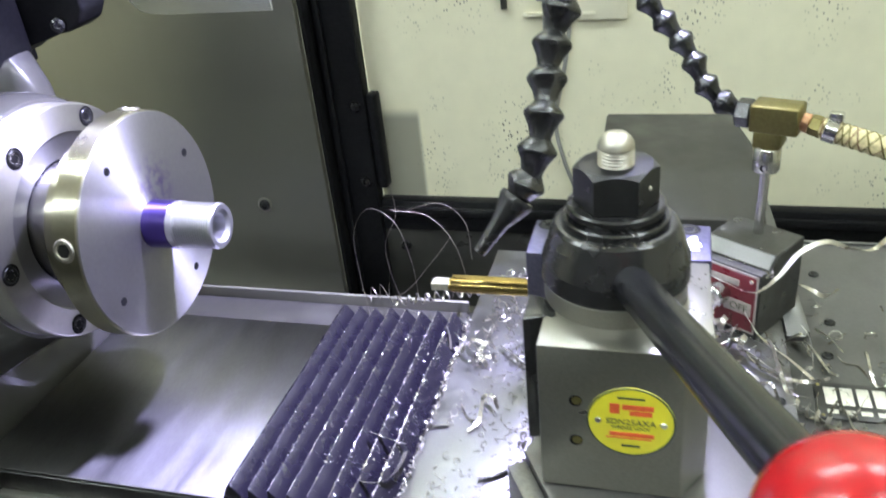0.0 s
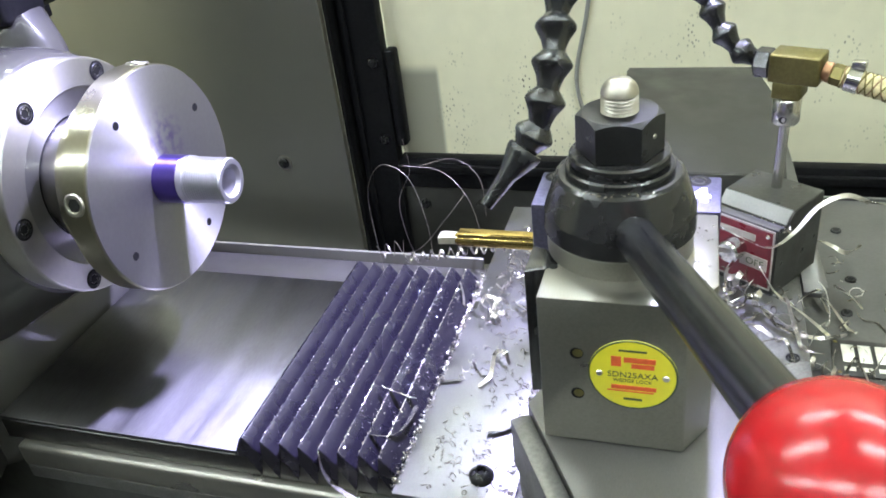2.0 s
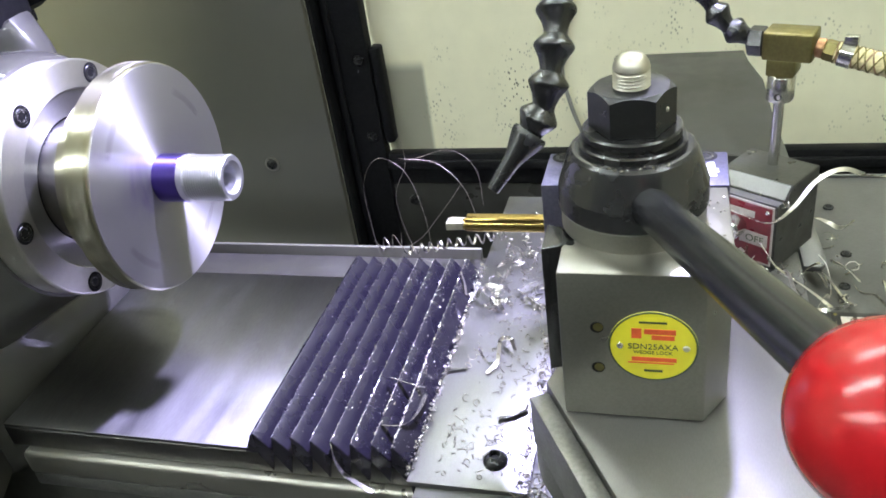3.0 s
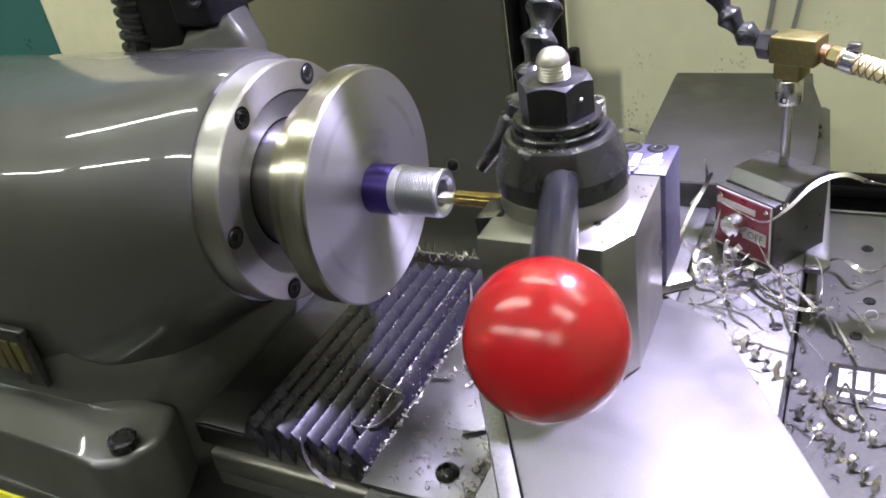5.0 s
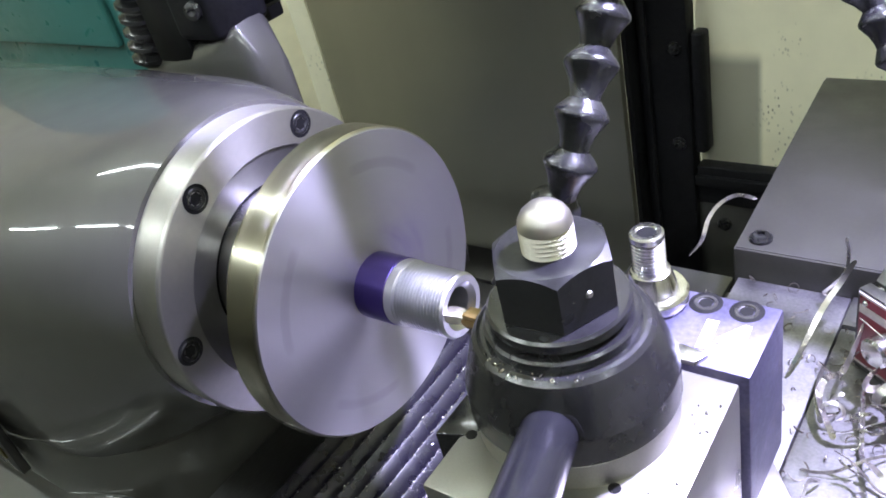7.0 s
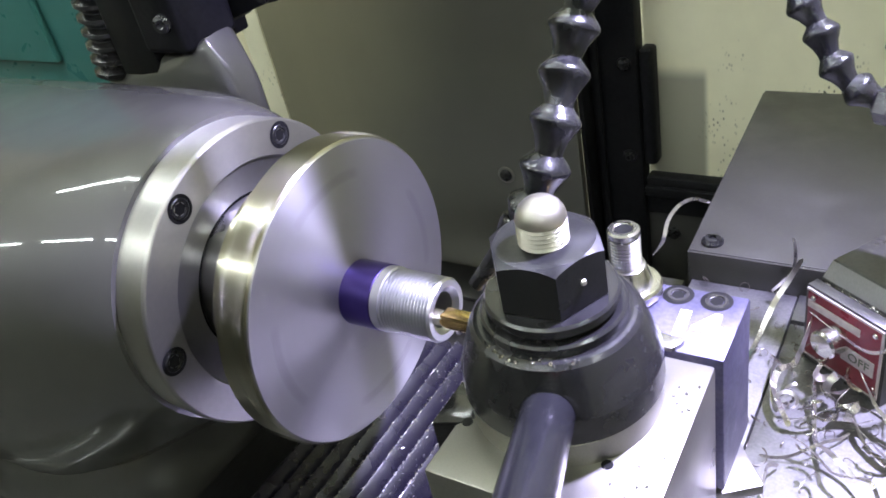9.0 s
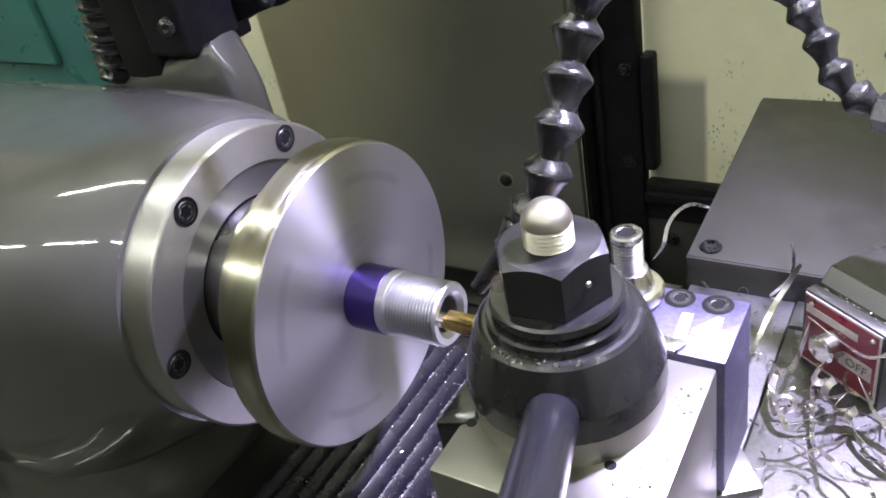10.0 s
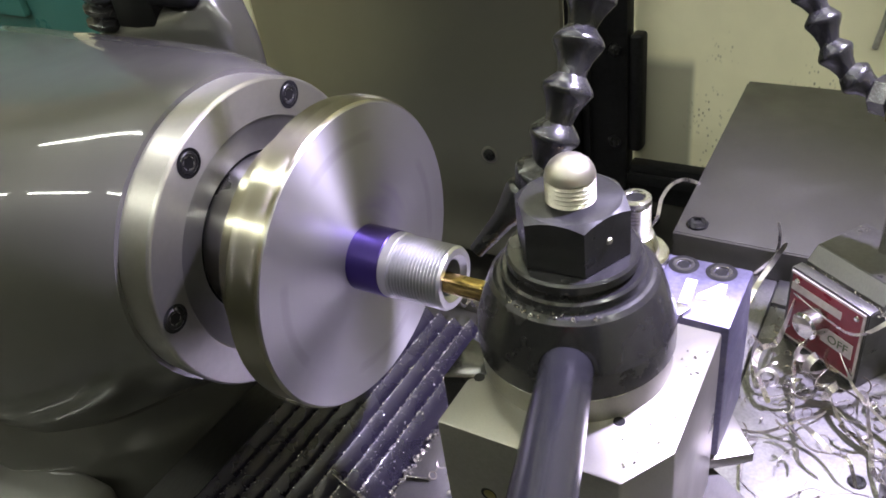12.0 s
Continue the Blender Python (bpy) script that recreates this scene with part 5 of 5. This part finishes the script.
def strand(points, width, label, sx, sy, material=CHIP, steps=10, twist=3.0, round_wire=False):
    pts = spline(points, steps)
    bm = sweep(pts, width, 5) if round_wire else ribbon(pts, width, 0.00012, twist, 0.6)
    return ride(solid("steel_ribbon_chip", bm, material, label, "swarf", "long ribbon chips", at=points[0], angle=80), sx, sy)


LONG = "long curled steel ribbon chip lying among the swarf"
strand([(0.430, 0.055, -0.050), (0.447, 0.043, -0.052), (0.462, 0.036, -0.053), (0.475, 0.040, -0.044), (0.489, 0.055, -0.033), (0.505, 0.065, -0.030), (0.520, 0.068, -0.036)], 0.0030, LONG, 1, 1)
strand([(0.520, 0.068, -0.036), (0.535, 0.075, -0.040), (0.55, 0.085, -0.034), (0.57, 0.09, -0.045)], 0.0030, LONG, 1, 1)
strand([(0.3990, 0.0521, -0.0930), (0.4028, 0.0635, -0.0850), (0.4058, 0.0897, -0.0780), (0.4115, 0.1032, -0.0680), (0.4169, 0.1063, -0.0550)], 0.003, LONG, 1, 1, twist=2)
strand([(0.4245, 0.0168, -0.0940), (0.4361, 0.0178, -0.0880), (0.4524, 0.0284, -0.0840), (0.4630, 0.0291, -0.0840), (0.4779, 0.0218, -0.0870), (0.4891, 0.0131, -0.0910), (0.4983, 0.0031, -0.0940)], 0.0034, LONG, 1, 1, twist=1.2)
strand([(0.4226, 0.0234, -0.0940), (0.4185, 0.0328, -0.0880), (0.4191, 0.0420, -0.0820), (0.4262, 0.0426, -0.0760), (0.4287, 0.0562, -0.0700), (0.4294, 0.0702, -0.0660)], 0.0034, LONG, 1, 1, twist=2)
strand([(0.4555, 0.0341, -0.0900), (0.4631, 0.0167, -0.0920), (0.4748, 0.0059, -0.0940), (0.4903, 0.0019, -0.0945), (0.5015, 0.0024, -0.0930), (0.5077, 0.0043, -0.0920)], 0.0024, LONG, 1, 1, twist=3)
strand([(0.4567, 0.0406, -0.0700), (0.4620, 0.0347, -0.0760), (0.4671, 0.0296, -0.0820), (0.4759, 0.0239, -0.0860)], 0.0034, LONG, 1, 1, twist=1)
strand([(0.4587, 0.0229, -0.0900), (0.4648, 0.0159, -0.0890), (0.4726, 0.0094, -0.0910), (0.4818, 0.0028, -0.0930)], 0.0036, LONG, 1, 1, twist=0.6)
strand([(0.4800, 0.0295, -0.0900), (0.4862, 0.0342, -0.0860), (0.4933, 0.0381, -0.0840), (0.4974, 0.0410, -0.0880)], 0.0028, LONG, 1, 1, twist=1)
strand([(0.4990, 0.1716, -0.1320), (0.5088, 0.1672, -0.1260), (0.5174, 0.1533, -0.1220), (0.5251, 0.1520, -0.1260), (0.5333, 0.1613, -0.1300), (0.5388, 0.1670, -0.1280)], 0.0034, LONG, 1, 0, twist=3)
strand([(0.5008, 0.1157, -0.1360), (0.5061, 0.0971, -0.1330), (0.5106, 0.0880, -0.1380)], 0.0034, LONG, 1, 0, twist=0.6)
strand([(0.5165, 0.1207, -0.1360), (0.5245, 0.1054, -0.1320), (0.5336, 0.0962, -0.1380)], 0.0036, LONG, 1, 0, twist=0.8)
strand([(0.3993, 0.1173, -0.0900), (0.4055, 0.1149, -0.0800), (0.4109, 0.1148, -0.0700), (0.4116, 0.1156, -0.0580), (0.4096, 0.1180, -0.0500)], 0.0018, LONG, 1, 1, twist=1)
strand([(0.4138, 0.0608, -0.0920), (0.4174, 0.0354, -0.0860), (0.4247, 0.0201, -0.0860), (0.4303, 0.0146, -0.0930)], 0.0032, LONG, 1, 1, twist=1.2)
strand([(0.3620, 0.022, -0.0050), (0.3611, 0.040, -0.0087), (0.3572, 0.060, -0.0096), (0.3564, 0.080, -0.0127), (0.3584, 0.100, -0.0200), (0.3652, 0.110, -0.0275)], 0.0020, LONG, 1, 1)
strand([(0.2138, -0.0384, -0.1375), (0.2261, -0.0419, -0.1375), (0.2423, -0.0460, -0.1375)], 0.0036, LONG, 1, 0, twist=0.5)
strand([(0.2209, -0.0825, -0.1400), (0.2364, -0.0812, -0.1385), (0.2430, -0.0695, -0.1390), (0.2425, -0.0468, -0.1430)], 0.0036, LONG, 1, 0, twist=0.8)
strand([(0.2896, 0.0209, -0.1450), (0.2825, 0.0165, -0.1440), (0.2842, -0.0063, -0.1450), (0.2780, -0.0173, -0.1475)], 0.003, LONG, 1, 0, twist=1)
strand([(0.2489, -0.0165, -0.1470), (0.2637, -0.0120, -0.1470)], 0.0034, LONG, 1, 0, twist=0.3)
strand([(0.2945, -0.0603, -0.1465), (0.3050, -0.0560, -0.1465), (0.3136, -0.0487, -0.1465)], 0.005, LONG, 1, 0, twist=0.4)
strand([(0.2820, 0.0820, -0.1450), (0.2954, 0.0680, -0.1420), (0.3060, 0.0610, -0.1450)], 0.0036, LONG, 1, 0, twist=0.4)
strand([(0.2837, 0.0798, -0.1450), (0.2944, 0.0855, -0.1420), (0.3009, 0.0956, -0.1450)], 0.0036, LONG, 1, 0, twist=0.4)
strand([(0.2700, 0.0787, -0.1465), (0.2668, 0.0842, -0.1450), (0.2584, 0.0847, -0.1440), (0.2574, 0.0760, -0.1440), (0.2649, 0.0702, -0.1450), (0.2729, 0.0758, -0.1465)], 0.003, LONG, 1, 0, twist=0.2)
strand([(0.2350, 0.0935, -0.1370), (0.2406, 0.0819, -0.1400), (0.2433, 0.0732, -0.1460)], 0.0026, LONG, 1, 0, twist=0.4)
strand([(0.1944, -0.1032, -0.1380), (0.1957, -0.1062, -0.1500), (0.2025, -0.1092, -0.1600), (0.2222, -0.1154, -0.1660)], 0.0036, LONG, 1, 0, twist=0.8)


def stray(x, y, z, length, width, sx, sy):
    """A long wavy ribbon that wanders over the pile."""
    a, p, pts = rng.uniform(0, 6.3), Vector((x, y, z)), []
    n, bend, rise = 7, rng.uniform(-0.35, 0.35), rng.uniform(0.003, 0.016)
    for i in range(n + 1):
        pts.append(tuple(p))
        a += bend + rng.uniform(-0.25, 0.25)
        p = p + Vector((math.cos(a), math.sin(a), 0)) * length / n
        p.z = z + rise * (0.5 + 0.5 * math.sin(1.1 * i + bend * 9))
    strand(pts, width, LONG, sx, sy, CHIP, 7, rng.uniform(-2.5, 2.5))


for k in range(10):
    stray(rng.uniform(0.425, 0.485), rng.uniform(-0.06, 0.06), -0.0955, rng.uniform(0.035, 0.085), rng.uniform(0.0014, 0.0028), 1, 1)
for k in range(14):
    stray(rng.uniform(0.495, 0.60), rng.uniform(-0.10, 0.15), -0.1392, rng.uniform(0.025, 0.06), rng.uniform(0.0014, 0.0026), 1, 0)
for k in range(5):
    stray(rng.uniform(0.275, 0.315), rng.uniform(-0.06, 0.10), -0.147, rng.uniform(0.02, 0.04), rng.uniform(0.002, 0.0034), 1, 0)
COIL = "tight spring-like coil of steel swarf"
ride(solid("coiled_chip", ribbon(helix((0.175, 0.125, -0.140), (0.262, 0.150, -0.136), 0.0042, 11), 0.0022, 0.00012, 0.5), CHIP, COIL, "swarf", "coiled chips", at=(0.175, 0.125, -0.14), angle=80), 0.97, 0)
ride(solid("coiled_chip", ribbon(helix((0.4894, 0.0363, -0.1368), (0.5412, -0.0099, -0.1368), 0.004, 9), 0.0029, 0.00015, 0.5), CHIP, COIL, "swarf", "coiled chips", at=(0.4894, 0.0363, -0.1368), angle=80), 1, 0)
ride(solid("coiled_chip", ribbon(helix((0.4919, 0.0107, -0.1368), (0.5410, -0.0446, -0.1368), 0.0042, 8), 0.0029, 0.00015, 0.5), CHIP, COIL, "swarf", "coiled chips", at=(0.4919, 0.0107, -0.1368), angle=80), 1, 0)
ride(solid("coiled_chip", ribbon(helix((0.4545, -0.0325, -0.0940), (0.4887, -0.0663, -0.0940), 0.004, 5), 0.0029, 0.00015, 0.5), CHIP, COIL, "swarf", "coiled chips", at=(0.4545, -0.0325, -0.0940), angle=80), 1, 1)
ride(solid("coiled_chip", ribbon(helix((0.438, 0.046, -0.076), (0.462, 0.022, -0.088), 0.0045, 4), 0.0040, 0.00015, 0.5), CHIP, COIL, "swarf", "coiled chips", at=(0.438, 0.046, -0.076), angle=80), 1, 1)
ride(solid("coiled_chip", ribbon(helix((0.150, 0.128, -0.138), (0.172, 0.140, -0.136), 0.006, 3), 0.0010, 0.00012, 0.5), CHIP_DARK, COIL, "swarf", "coiled chips", at=(0.15, 0.128, -0.138), angle=80), 0.95, 0)
WIRE = "hair-thin looping strand of steel swarf"
strand([(0.153, 0.130, -0.167), (0.140, 0.150, -0.132), (0.136, 0.160, -0.092), (0.153, 0.160, -0.067), (0.178, 0.155, -0.077), (0.193, 0.145, -0.112), (0.198, 0.138, -0.152)], 0.0002, WIRE, 1.5, 0, CHIP_DARK, 10, 0, True)
strand([(0.146, 0.140, -0.147), (0.178, 0.150, -0.147), (0.203, 0.160, -0.122), (0.223, 0.170, -0.097)], 0.0002, WIRE, 1.5, 0, CHIP_DARK, 10, 0, True)
strand([(0.173, 0.160, -0.067), (0.203, 0.170, -0.077), (0.228, 0.160, -0.097), (0.240, 0.150, -0.127)], 0.0002, WIRE, 1.5, 0, CHIP_DARK, 10, 0, True)
strand([(0.176, 0.160, -0.042), (0.178, 0.160, -0.072), (0.168, 0.150, -0.102), (0.183, 0.140, -0.152), (0.208, 0.140, -0.162)], 0.0002, WIRE, 1.5, 0, CHIP_DARK, 10, 0, True)
strand([(0.188, 0.160, -0.067), (0.218, 0.165, -0.062), (0.240, 0.160, -0.077), (0.246, 0.150, -0.107)], 0.0002, WIRE, 1.5, 0, CHIP_DARK, 10, 0, True)


# ---- movement ----
def motions():
    for ob, sx, sy in CARRIED:
        home = ob.location.copy()
        walk(ob, [(t, Matrix.Translation(home + Vector((dx * sx, dy * sy, 0)))) for t, dx, dy in TRAVEL])
    angle, rows = 0.0, [(0, pose(0, 0, 0)), (2.9, pose(0, 0, 0))]
    for k in range(frame(2.9), frame(12.0)):
        angle += min(89.0, 16.0 * (k - frame(2.9) + 1))
        rows.append((k / FPS, pose(0, 0, 0, angle % 360, 0, 0)))
    for ob in (disc, work):
        walk(ob, rows)


motions()
